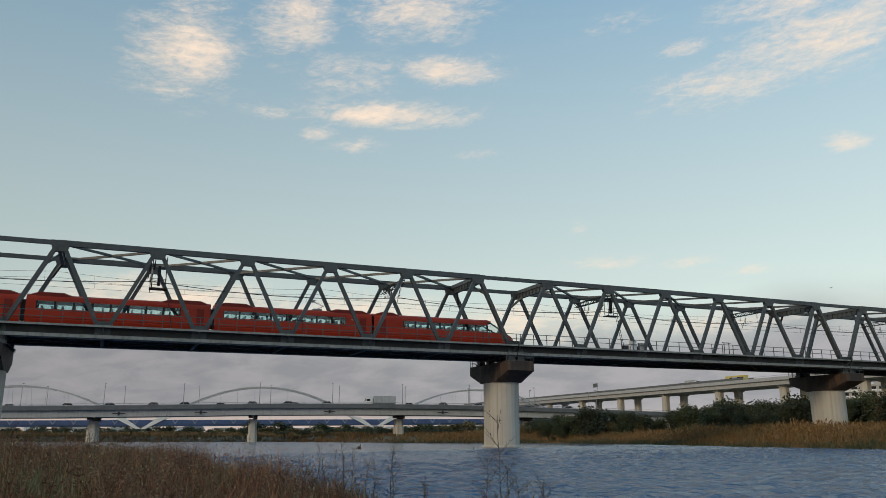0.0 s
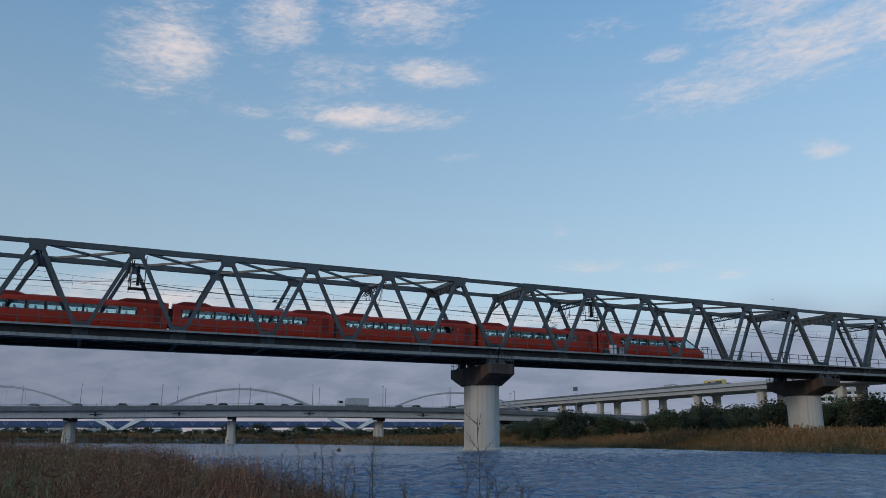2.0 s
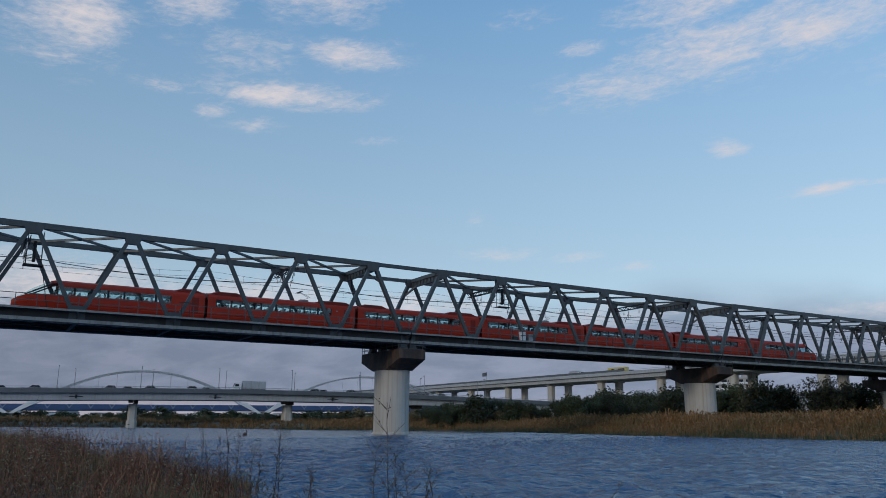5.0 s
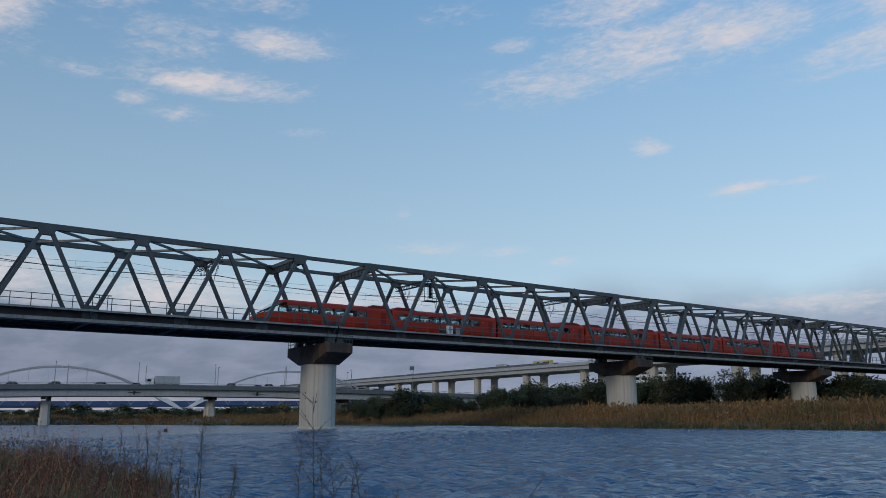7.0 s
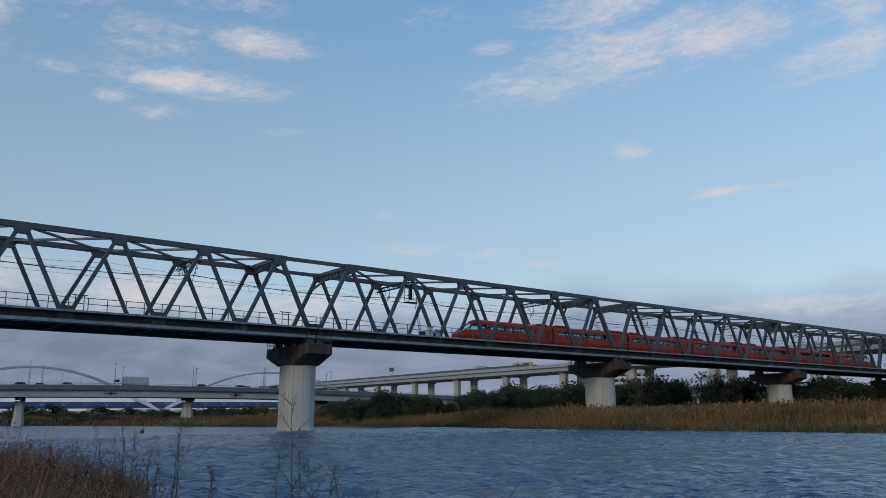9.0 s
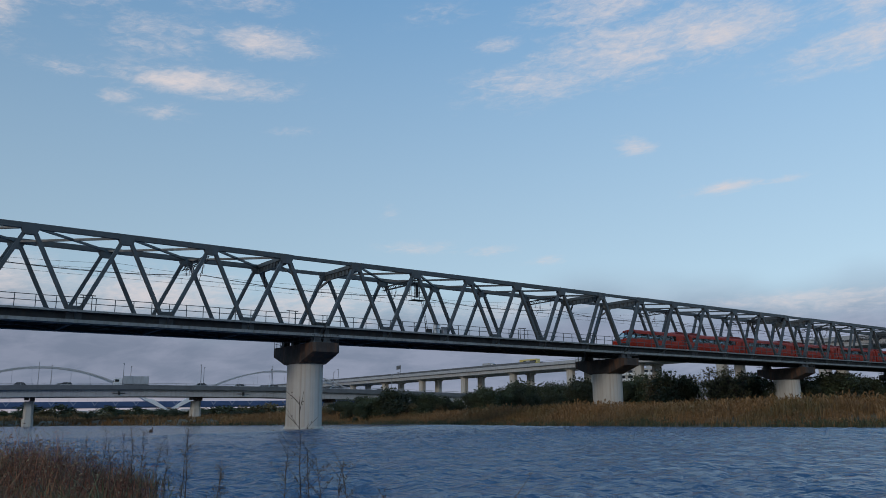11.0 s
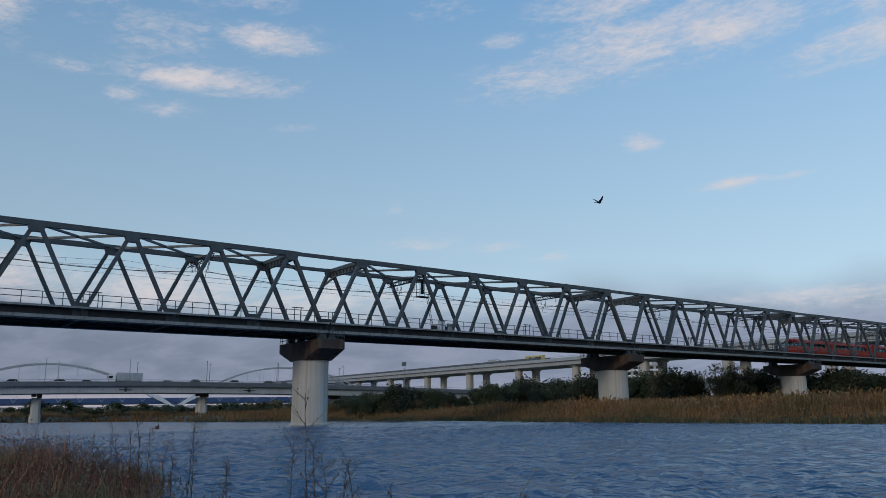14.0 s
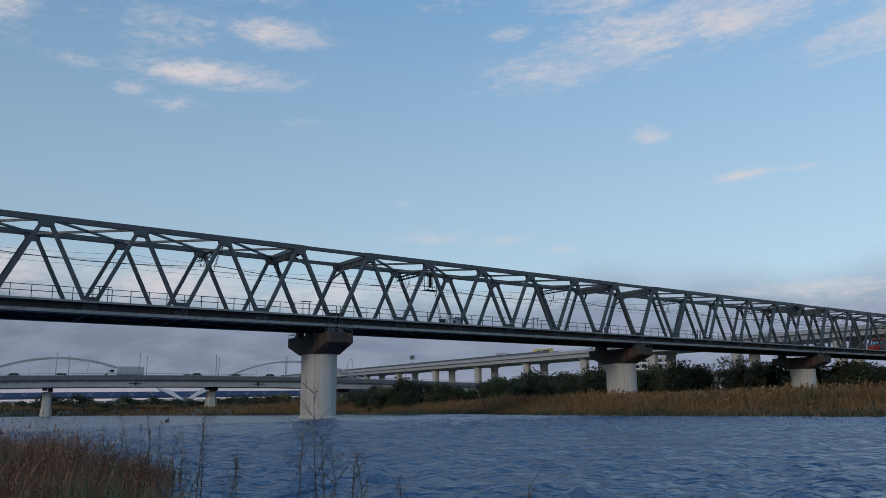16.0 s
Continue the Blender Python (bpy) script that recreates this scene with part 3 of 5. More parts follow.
def truss_span(s):
    x0 = s * PITCH
    th = empty("truss_bridge_span", BR @ Matrix.Translation((x0, 0, 0)))
    tagged(th, "grey-green painted steel through-truss railway span on concrete piers", "bridge", "spans of the railway bridge")
    top = [10.0 * i for i in range(6)]
    bot = [-5 + 10.0 * i for i in range(7)]
    for y in (0.0, WID):
        part("top_chord", beam(bmesh.new(), (-0.3, y, ZT), (50.3, y, ZT), 0.5, 0.62), STEEL, th)
        # the chord's dark colour stands in for the walkway's shade
        part("bottom_chord", beam(bmesh.new(), (-5.2, y, ZB + 0.22), (55.2, y, ZB + 0.22), 0.55, 1.3), STEEL_DARK, th, "bottom chord coloured dark for the shade under the walkway")
        fl = bmesh.new()
        beam(fl, (-5.2, y, ZB - 0.40), (55.2, y, ZB - 0.40), 0.8, 0.1)
        part("flange", fl, STEEL, th)
        for i, x in enumerate(top):
            big = 0.62 if i in (0, 5) else 0.42
            part("diagonal", beam(bmesh.new(), (x - 0.25, y, ZT - 0.1), (bot[i] + 0.25, y, ZB + 0.3), 0.42, big if i == 0 else 0.42, (0, 1, 0)), STEEL, th)
            part("diagonal", beam(bmesh.new(), (x + 0.25, y, ZT - 0.1), (bot[i + 1] - 0.25, y, ZB + 0.3), 0.42, big if i == 5 else 0.42, (0, 1, 0)), STEEL, th)
            g = prism(bmesh.new(), ((x - 0.95, ZT + 0.28), (x + 0.95, ZT + 0.28), (x + 0.85, ZT - 0.45), (x + 0.62, ZT - 0.95), (x - 0.62, ZT - 0.95), (x - 0.85, ZT - 0.45)), y - 0.28, y + 0.28)
            part("gusset", g, STEEL, th)
        for x in bot:
            g = prism(bmesh.new(), ((x - 0.8, ZB - 0.43), (x + 0.8, ZB - 0.43), (x + 0.8, ZB + 0.8), (x + 1.0, ZB + 0.95), (x + 0.7, ZB + 1.5), (x - 0.7, ZB + 1.5), (x - 1.0, ZB + 0.95), (x - 0.8, ZB + 0.8)), y - 0.31, y + 0.31)
            part("gusset", g, STEEL, th)
        # walkway with brackets and railing
        sgn = -1 if y == 0 else 1
        ya, yb = sorted((y + sgn * 0.32, y + sgn * 1.15))
        ta, tb = sorted((y + sgn * 0.42, y + sgn * 0.85))
        # added pale bar: the lower flange's sky light is put into its colour
        part("cable_trough", cbox(-5.2, 55.2, ta, tb, ZB - 0.42, ZB - 0.06), STEEL_LIGHT, th, "pale strip added for the sky-lit lower flange of the bottom chord")
        part("walkway", cbox(-5.2, 55.2, ya, yb, ZWALK - 0.14, ZWALK), STEEL, th)
        yr = y + sgn * 1.1
        fa, fb = sorted((y + sgn * 1.15, y + sgn * 1.19))
        part("fascia", cbox(-5.2, 55.2, fa, fb, ZWALK - 0.16, ZWALK + 0.06), STEEL_LIGHT, th, "pale edge of the walkway")
        for z in (ZWALK + 1.42, ZWALK + 0.78):
            part("handrail", beam(bmesh.new(), (-5.4, yr, z), (55.4, yr, z), 0.07, 0.07), STEEL, th)
        for i in range(31):
            x = -5 + 2.0 * i
            part("post", beam(bmesh.new(), (x, yr, ZWALK - 0.1), (x, yr, ZWALK + 1.45), 0.075, 0.075, (0, 1, 0)), STEEL, th)
        for x in bot:
            br = bmesh.new()
            beam(br, (x, y + sgn * 0.3, ZB - 0.1), (x, y + sgn * 1.1, ZWALK - 0.18), 0.14, 0.18)
            part("bracket", br, STEEL, th)
    # cross members
    for i, x in enumerate(top):
        if i in (0, 5):
            pb = bmesh.new()
            e = 0.35 if i == 0 else -0.35
            beam(pb, (x, 0, ZT), (x, WID, ZT), 0.45, 0.5)
            box(pb, x - 0.06, x + 0.06, 0.2, WID - 0.2, ZT - 0.95, ZT - 0.2)
            beam(pb, (x, 0.2, ZT - 0.97), (x, WID - 0.2, ZT - 0.97), 0.4, 0.1)
            for k in range(1, 9):
                box(pb, x - 0.2, x + 0.2, k * WID / 9 - 0.04, k * WID / 9 + 0.04, ZT - 0.95, ZT - 0.2)
            for ya, sg in ((0.2, 1), (WID - 0.2, -1)):
                beam(pb, (x - math.copysign(1.1, e), ya - sg * 0.1, ZT - 2.2), (x - e * 0.2, ya + sg * 1.7, ZT - 0.9), 0.24, 0.26)
            part("portal", pb, STEEL, th)
    for i in range(5):
        part("lateral_brace", beam(bmesh.new(), (top[i], 0, ZT - 0.02), (top[i + 1], WID, ZT - 0.02), 0.26, 0.26), STEEL, th)
        part("lateral_brace", beam(bmesh.new(), (top[i + 1], 0, ZT - 0.1), (top[i], WID, ZT - 0.1), 0.26, 0.26), STEEL, th)
    # floor members in the dark steel, which carries the underside's shade
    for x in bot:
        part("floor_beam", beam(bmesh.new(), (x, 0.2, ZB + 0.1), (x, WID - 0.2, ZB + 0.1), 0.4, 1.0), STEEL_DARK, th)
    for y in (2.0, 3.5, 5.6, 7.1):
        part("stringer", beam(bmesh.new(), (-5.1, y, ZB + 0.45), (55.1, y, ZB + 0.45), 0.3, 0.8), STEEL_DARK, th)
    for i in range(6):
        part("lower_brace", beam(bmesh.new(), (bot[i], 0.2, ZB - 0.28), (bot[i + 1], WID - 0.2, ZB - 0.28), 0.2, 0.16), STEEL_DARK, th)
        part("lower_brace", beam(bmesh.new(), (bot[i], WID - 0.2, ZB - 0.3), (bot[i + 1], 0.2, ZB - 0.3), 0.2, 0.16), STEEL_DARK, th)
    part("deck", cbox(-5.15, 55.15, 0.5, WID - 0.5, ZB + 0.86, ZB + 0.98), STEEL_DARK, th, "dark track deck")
    for yc in (2.6, 6.2):
        for dy in (-0.56, 0.56):
            part("rail", beam(bmesh.new(), (-5.5, yc + dy, ZRAIL - 0.08), (55.5, yc + dy, ZRAIL - 0.08), 0.07, 0.16), RUST, th)
        tie = bmesh.new()
        for i in range(100):
            x = -5 + 0.6 * i
            box(tie, x, x + 0.22, yc - 1.15, yc + 1.15, ZB + 0.98, ZRAIL - 0.15)
        tagged(part("sleepers", tie, STEEL_DARK, th, "wooden sleepers"), kind="stuff")
    for x in (-4.6, 54.6):
        for y in (0.0, WID):
            b = bmesh.new()
            box(b, x - 0.45, x + 0.45, y - 0.4, y + 0.4, 11.30, ZB - 0.45)
            box(b, x - 0.6, x + 0.6, y - 0.5, y + 0.5, 10.95, 11.30)
            part("bearing", b, STEEL, th)
    return th


def obround(cx, cy, a, b, z, n=10):
    """A ring with straight flanks: a across x, b across y."""
    pts = []
    for k in range(n + 1):
        t = math.pi * k / n
        pts.append((cx + a / 2 * math.cos(t), cy + (b - a) / 2 + a / 2 * math.sin(t), z))
    for k in range(n + 1):
        t = math.pi + math.pi * k / n
        pts.append((cx + a / 2 * math.cos(t), cy - (b - a) / 2 + a / 2 * math.sin(t), z))
    return pts


def bridge_pier(s, zbase):
    x, y = X0 - 5.25 + s * PITCH - (1.0 if s == -1 else 0), D + WID / 2
    dz = GRADE * (x - X0) - 0.2
    th = empty("bridge_pier", Matrix.Translation((x, y, 0)))
    tagged(th, "weathered concrete pier with rust-stained hammerhead cap", "bridge pier", "piers of the railway bridge")
    bm = loft(bmesh.new(), [obround(0, 0, 4.0, 5.8, zbase - 3), obround(0, 0, 4.0, 5.8, 4), obround(0, 0, 4.0, 5.8, 8.7 + dz)])
    part("column", bm, CONCRETE, th, "pale concrete column with brown streaks")
    if zbase < 1:
        part("footing_ring", loft(bmesh.new(), [obround(0, 0, 4.5, 6.3, -2), obround(0, 0, 4.5, 6.3, 0.12), obround(0, 0, 4.2, 6.0, 0.3)]), CONCRETE, th)
    def rect(a, b, z, c=0.35):
        return [(-a + c, -b, z), (a - c, -b, z), (a, -b + c, z), (a, b - c, z), (a - c, b, z), (-a + c, b, z), (-a, b - c, z), (-a, -b + c, z)]
    # cap colour: rust stains plus painted-in shade from the span above
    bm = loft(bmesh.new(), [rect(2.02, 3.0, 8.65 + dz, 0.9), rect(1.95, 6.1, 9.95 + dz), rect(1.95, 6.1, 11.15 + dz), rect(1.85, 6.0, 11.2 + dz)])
    part("cap", bm, CAP, th, "rust-stained concrete cap, coloured dark for the shade under the span")
    for sy in (-1, 1):
        for q in range(5):
            part("post", beam(bmesh.new(), (-1.8 + q * 0.9, sy * 5.9, 11.15 + dz), (-1.8 + q * 0.9, sy * 5.9, 12.2 + dz), 0.05, 0.05, (0, 1, 0)), STEEL, th)
        for z in (11.7, 12.2):
            part("handrail", beam(bmesh.new(), (-1.8, sy * 5.9, z + dz), (1.8, sy * 5.9, z + dz), 0.05, 0.05), STEEL, th)
    for sx in (-1, 1):
        for z in (11.7, 12.2):
            part("handrail", beam(bmesh.new(), (sx * 1.8, -5.9, z + dz), (sx * 1.8, 5.9, z + dz), 0.05, 0.05), STEEL, th)
        for q in range(7):
            yq = -5.2 + q * 1.73
            part("post", beam(bmesh.new(), (sx * 1.8, yq, 11.15 + dz), (sx * 1.8, yq, 12.2 + dz), 0.05, 0.05, (0, 1, 0)), STEEL, th)


span = truss_span(0)
for s in (-2, -1, 1, 2, 3, 4, 5):
    copy_thing(span, BR @ Matrix.Translation((s * PITCH, 0, 0)))
for s, zb in ((-2, 0.5), (-1, -1.4), (0, -1.5), (1, 1.0), (2, 2.4), (3, 2.6), (4, 2.6), (5, 2.6), (6, 2.6)):
    bridge_pier(s, zb)

def cable(pts, r, n=5):
    """One unbroken round cable through pts, which run along x."""
    return loft(bmesh.new(), [[(x, y + r * math.cos(t), z + r * math.sin(t)) for t in [2 * math.pi * i / n for i in range(n)]] for x, y, z in pts])


# wires along the tracks
def wires():
    for yc in (2.6, 6.2):
        th = empty("overhead_line", BR)
        tagged(th, "thin black overhead contact and carrier wires over a track", "overhead wire", "overhead lines")
        for zz, r in ((18.3, 0.016), (19.4, 0.016)):
            pts = []
            for k in range(-4, 8):
                for i in range(6):
                    u = i / 6
                    pts.append((30.5 * (k + u), yc, zz - (2.2 * u * (1 - u) if zz > 19 else 0)))
            bm = cable(pts, r)
            part("contact_wire" if zz < 19 else "carrier_wire", bm, BLACK, th)
        bm = bmesh.new()
        for i in range(73):
            x = -122 + 5 * i
            u = (x / 30.5) % 1
            tube(bm, (x, yc, 18.3), (x, yc, 19.4 - 2.2 * u * (1 - u)), 0.012, 0.012, 4)
        part("dropper", bm, BLACK, th)


wires()


BEAMS = (-81, -51, -21, 10, 40, 71, 101, 131, 162, 192, 223)      # cross beams that carry the wires


def feeder():
    pts = []
    for a, b in zip(BEAMS, BEAMS[1:]):
        for i in range(8):
            u = i / 8
            pts.append((a + (b - a) * u, 1.2, 18.75 - 3.2 * u * (1 - u)))
    bm = cable(pts, 0.045)
    ob = part("feeder_cable", bm, BLACK)
    ob.matrix_basis = BR
    tagged(ob, "thick black feeder cable hanging along the bridge", "cable")


feeder()

# ---------------------------------------------------------------- the train
PROFILE = [(1.28, 0.38), (1.40, 0.85), (1.425, 1.5), (1.425, 2.06)]
ROOFLINE = [(1.425, 2.94), (1.38, 3.22), (1.20, 3.52), (0.75, 3.74), (0.0, 3.82)]


def along_x(bm, half, x0, x1, close=True):
    """A closed bar along x whose cross-section is mirrored in y."""
    pts = [(y, z) for y, z in half] + [(-y, z) for y, z in half[::-1] if y > 1e-6]
    return loft(bm, [[(x0, y, z) for y, z in pts], [(x1, y, z) for y, z in pts]])


def side_windows(th, x0, x1, n, seats=True):
    """A row of n panes from x0 to x1 on both flanks, with pillars between, and the seats behind."""
    step = (x1 - x0) / n
    for y in (-1, 1):
        for i in range(n):
            a, b = x0 + i * step + 0.11, x0 + (i + 1) * step - 0.11
            part("window", cbox(a, b, min(y * 1.385, y * 1.40), max(y * 1.385, y * 1.40), 2.06, 2.94), PANE, th, "blue-green tinted pane")
        for i in range(n + 1):
            c = x0 + i * step
            part("pillar", cbox(c - 0.11, c + 0.11, min(y * 1.34, y * 1.41), max(y * 1.34, y * 1.41), 2.06, 2.94), BLACK, th)
    if seats:
        for i in range(int((x1 - x0) / 1.05)):
            c = x0 + 0.5 + i * 1.05
            for y in (-0.75, 0.75):
                bm = bmesh.new()
                box(bm, c, c + 0.16, y - 0.48, y - 0.04, 1.5, 2.46)
                box(bm, c, c + 0.16, y + 0.04, y + 0.48, 1.5, 2.46)
                box(bm, c, c + 0.5, y - 0.5, y + 0.5, 1.35, 1.55)
                part("seat", bm, SEAT, th)


def solid_wall(th, x0, x1):
    for y in (-1, 1):
        part("side_panel", cbox(x0, x1, min(y * 1.32, y * 1.424), max(y * 1.32, y * 1.424), 2.06, 2.94), RED, th)


def fairing(th, x0, x1):
    """A raised roof cover with sloped ends."""
    h0, h1 = 3.72, 4.02
    r = lambda x, w, z: [(x, -w, 3.45), (x, w, 3.45), (x, w * 0.95, z - 0.12), (x, w * 0.7, z), (x, -w * 0.7, z), (x, -w * 0.95, z - 0.12)]
    part("roof_fairing", loft(bmesh.new(), [r(x0, 1.15, h0), r(x0 + 0.9, 1.22, h1), r(x1 - 0.9, 1.22, h1), r(x1, 1.15, h0)]), RED_DARK, th)


def pantograph(th, x, fold=1):
    bm = bmesh.new()
    for y in (-0.45, 0.45):
        tube(bm, (x, y, 4.0), (x + fold * 0.9, y * 0.6, 4.42), 0.035, 0.03, 5)
        tube(bm, (x + fold * 0.9, y * 0.6, 4.42), (x - fold * 0.5, y * 0.3, 5.0), 0.03, 0.025, 5)
    box(bm, x - fold * 0.5 - 0.18, x - fold * 0.5 + 0.18, -0.85, 0.85, 5.0, 5.06)
    box(bm, x - 0.5, x + 0.6, -0.5, 0.5, 3.8, 4.0)
    part("pantograph", bm, POLE, th, "folding grey pantograph")


def bogies(th, xs):
    for x in xs:
        bm = bmesh.new()
        box(bm, x - 1.6, x + 1.6, -1.15, 1.15, 0.35, 0.75)
        for dx in (-1.05, 1.05):
            for y in (-0.56, 0.56):
                tube(bm, (x + dx, y - 0.06, 0.43), (x + dx, y + 0.06, 0.43), 0.43, 0.43, 14)
        part("bogie", bm, BLACK, th)


def middle_car(length, panto=0):
    h = length / 2 - 0.25
    th = empty("train_car")
    tagged(th, "glossy red express train car with a band of tinted windows", "train car", "cars of the red train")
    part("lower_body", along_x(bmesh.new(), PROFILE + [(1.30, 2.06), (1.30, 1.2), (0.6, 1.2)], -h, h), RED, th)
    part("roof", along_x(bmesh.new(), ROOFLINE + [] , -h, h), RED, th)
    for s in (-1, 1):
        part("end_wall", cbox(min(s * h, s * (h - 0.08)), max(s * h, s * (h - 0.08)), -1.33, 1.33, 1.2, 3.4), RED_DARK, th)
        part("gangway", cbox(min(s * h, s * (h + 0.25)), max(s * h, s * (h + 0.25)), -0.75, 0.75, 0.9, 3.1), BLACK, th, "black rubber gangway")
    solid_wall(th, h - 3.4, h)
    solid_wall(th, -h, -h + 1.0)
    side_windows(th, -h + 1.0, h - 3.4, 8)
    for y in (-1.43, 1.43):
        part("door", cbox(h - 1.6, h - 0.75, min(y, y * 0.995), max(y, y * 0.995), 1.05, 2.95), RED_DARK, th)
        part("marker_lamp", cbox(h - 2.75, h - 2.55, min(y, y * 0.99), max(y, y * 0.99), 2.62, 2.74), SEAT, th)
    part("trim_line", along_x(bmesh.new(), [(1.432, 1.0), (1.434, 1.07), (0.5, 1.07), (0.5, 1.0)], -h, h), RED_DARK, th)
    fairing(th, h - 5.6, h - 0.3)
    fairing(th, -h + 0.3, -h + 4.6)
    if panto:
        pantograph(th, h - 7.0 if panto > 0 else -h + 6.0, panto)
    bogies(th, (-h + 3.2, h - 3.2))
    return th


def end_car(length):
    """Nose towards +x."""
    h = length / 2 - 0.1
    b = h - 4.4                    # where the nose begins
    th = empty("train_end_car")
    tagged(th, "red streamlined end car with a raked panoramic windscreen", "train car", "cars of the red train")
    part("lower_body", along_x(bmesh.new(), PROFILE + [(1.30, 2.06), (1.30, 1.2), (0.6, 1.2)], -h, b), RED, th)
    part("roof", along_x(bmesh.new(), ROOFLINE, -h, b), RED, th)
    part("end_wall", cbox(-h, -h + 0.08, -1.33, 1.33, 1.2, 3.4), RED_DARK, th)
    part("gangway", cbox(-h - 0.25, -h, -0.75, 0.75, 0.9, 3.1), BLACK, th, "black rubber gangway")
    solid_wall(th, -h, -h + 4.0)
    side_windows(th, -h + 4.0, b, 7)
    # nose: the red lower shell and the glazed upper one
    def low(x, w, z0, z1):
        return [(x, -w * 0.9, z0), (x, w * 0.9, z0), (x, w, (z0 + z1) / 2), (x, w * 0.98, z1), (x, w * 0.4, z1 + 0.05), (x, -w * 0.4, z1 + 0.05), (x, -w * 0.98, z1), (x, -w, (z0 + z1) / 2)]
    part("nose", loft(bmesh.new(), [low(b, 1.425, 0.38, 2.0), low(b + 1.5, 1.40, 0.38, 2.0), low(b + 3.0, 1.26, 0.4, 1.85), low(b + 3.9, 0.98, 0.45, 1.55), low(b + 4.4, 0.62, 0.55, 1.2)]), RED, th, "red pointed nose")
    def up(x, w, z0, z1):
        return [(x, -w, z0), (x, w, z0), (x, w * 0.96, z0 + (z1 - z0) * 0.55), (x, w * 0.7, z0 + (z1 - z0) * 0.88), (x, 0, z1), (x, -w * 0.7, z0 + (z1 - z0) * 0.88), (x, -w * 0.96, z0 + (z1 - z0) * 0.55)]
    part("windscreen", loft(bmesh.new(), [up(b, 1.41, 2.0, 3.8), up(b + 1.2, 1.37, 2.0, 3.45), up(b + 2.4, 1.27, 1.93, 2.75), up(b + 3.3, 1.1, 1.78, 2.05), up(b + 3.9, 0.9, 1.52, 1.62)]), PANE, th, "raked panoramic windscreen")
    hood = lambda x, w, z: [(x, -w, z - 0.45), (x, w, z - 0.45), (x, w * 0.8, z - 0.1), (x, 0, z + 0.03), (x, -w * 0.8, z - 0.1)]
    part("roof_brow", loft(bmesh.new(), [hood(b - 0.05, 1.40, 3.82), hood(b + 0.7, 1.33, 3.66)]), RED, th)
    for y in (-1, 1):
        part("screen_pillar", beam(bmesh.new(), (b + 0.4, y * 1.33, 3.3), (b + 3.2, y * 1.08, 1.85), 0.1, 0.16), BLACK, th)
        part("headlamp", beam(bmesh.new(), (b + 3.5, y * 1.0, 1.25), (b + 4.0, y * 0.85, 1.2), 0.12, 0.1), SEAT, th, "narrow headlamp")
        part("door", cbox(-h + 0.75, -h + 1.6, min(y * 1.43, y * 1.42), max(y * 1.43, y * 1.42), 1.05, 2.95), RED_DARK, th)
    part("trim_line", along_x(bmesh.new(), [(1.432, 1.0), (1.434, 1.07), (0.5, 1.07), (0.5, 1.0)], -h, b), RED_DARK, th)
    fairing(th, -h + 0.3, -h + 3.6)
    bogies(th, (-h + 3.2, b - 1.0))
    return th


LEAD, MID = 21.0, 20.28
TRAIN = []                        # each car with the distance of its middle behind the tip of the train


def build_train():
    front = end_car(LEAD)
    TRAIN.append((front, LEAD / 2))
    a = middle_car(MID, 1)
    c = middle_car(MID)
    for i in range(5):
        off = LEAD + MID * (i + 0.5)
        car = a if i == 0 else c if i == 1 else copy_thing(a if i in (2, 4) else c, Matrix())
        TRAIN.append((car, off))
    rear = empty("train_end_car")
    tagged(rear, "red streamlined end car with a raked panoramic windscreen", "train car", "cars of the red train")
    for o in front.children:
        q = o.copy()
        scene.collection.objects.link(q)
        q.parent = rear
        q.matrix_basis = Matrix.Rotation(math.pi, 4, 'Z') @ o.matrix_basis
    TRAIN.append((rear, LEAD * 1.5 + MID * 5))


build_train()
TRAIN_ROWS = [(t, x - 0.5 - X0) for t, x in ((0, 52.6), (1, 71.8), (2, 90.7), (3, 109.4), (4, 128.0), (6.5, 174.6), (8.5, 212.3), (11, 258.6), (12.5, 286.4), (16, 351.0))]

# ---------------------------------------------------------------- fittings on the railway bridge
def chord_links():
    """Short closing members between the top chords of neighbouring spans."""
    for s in range(-2, 6):
        for y in (0.0, WID):
            th = part("chord_link", beam(bmesh.new(), (-10.29, y, ZT + 0.02), (-0.31, y, ZT + 0.02), 0.42, 0.46), STEEL)
            th.matrix_basis = BR @ Matrix.Translation((s * PITCH, 0, 0))
            tagged(th, "grey-green steel closing member between two truss spans", "steel beam", "closing members of the trusses")


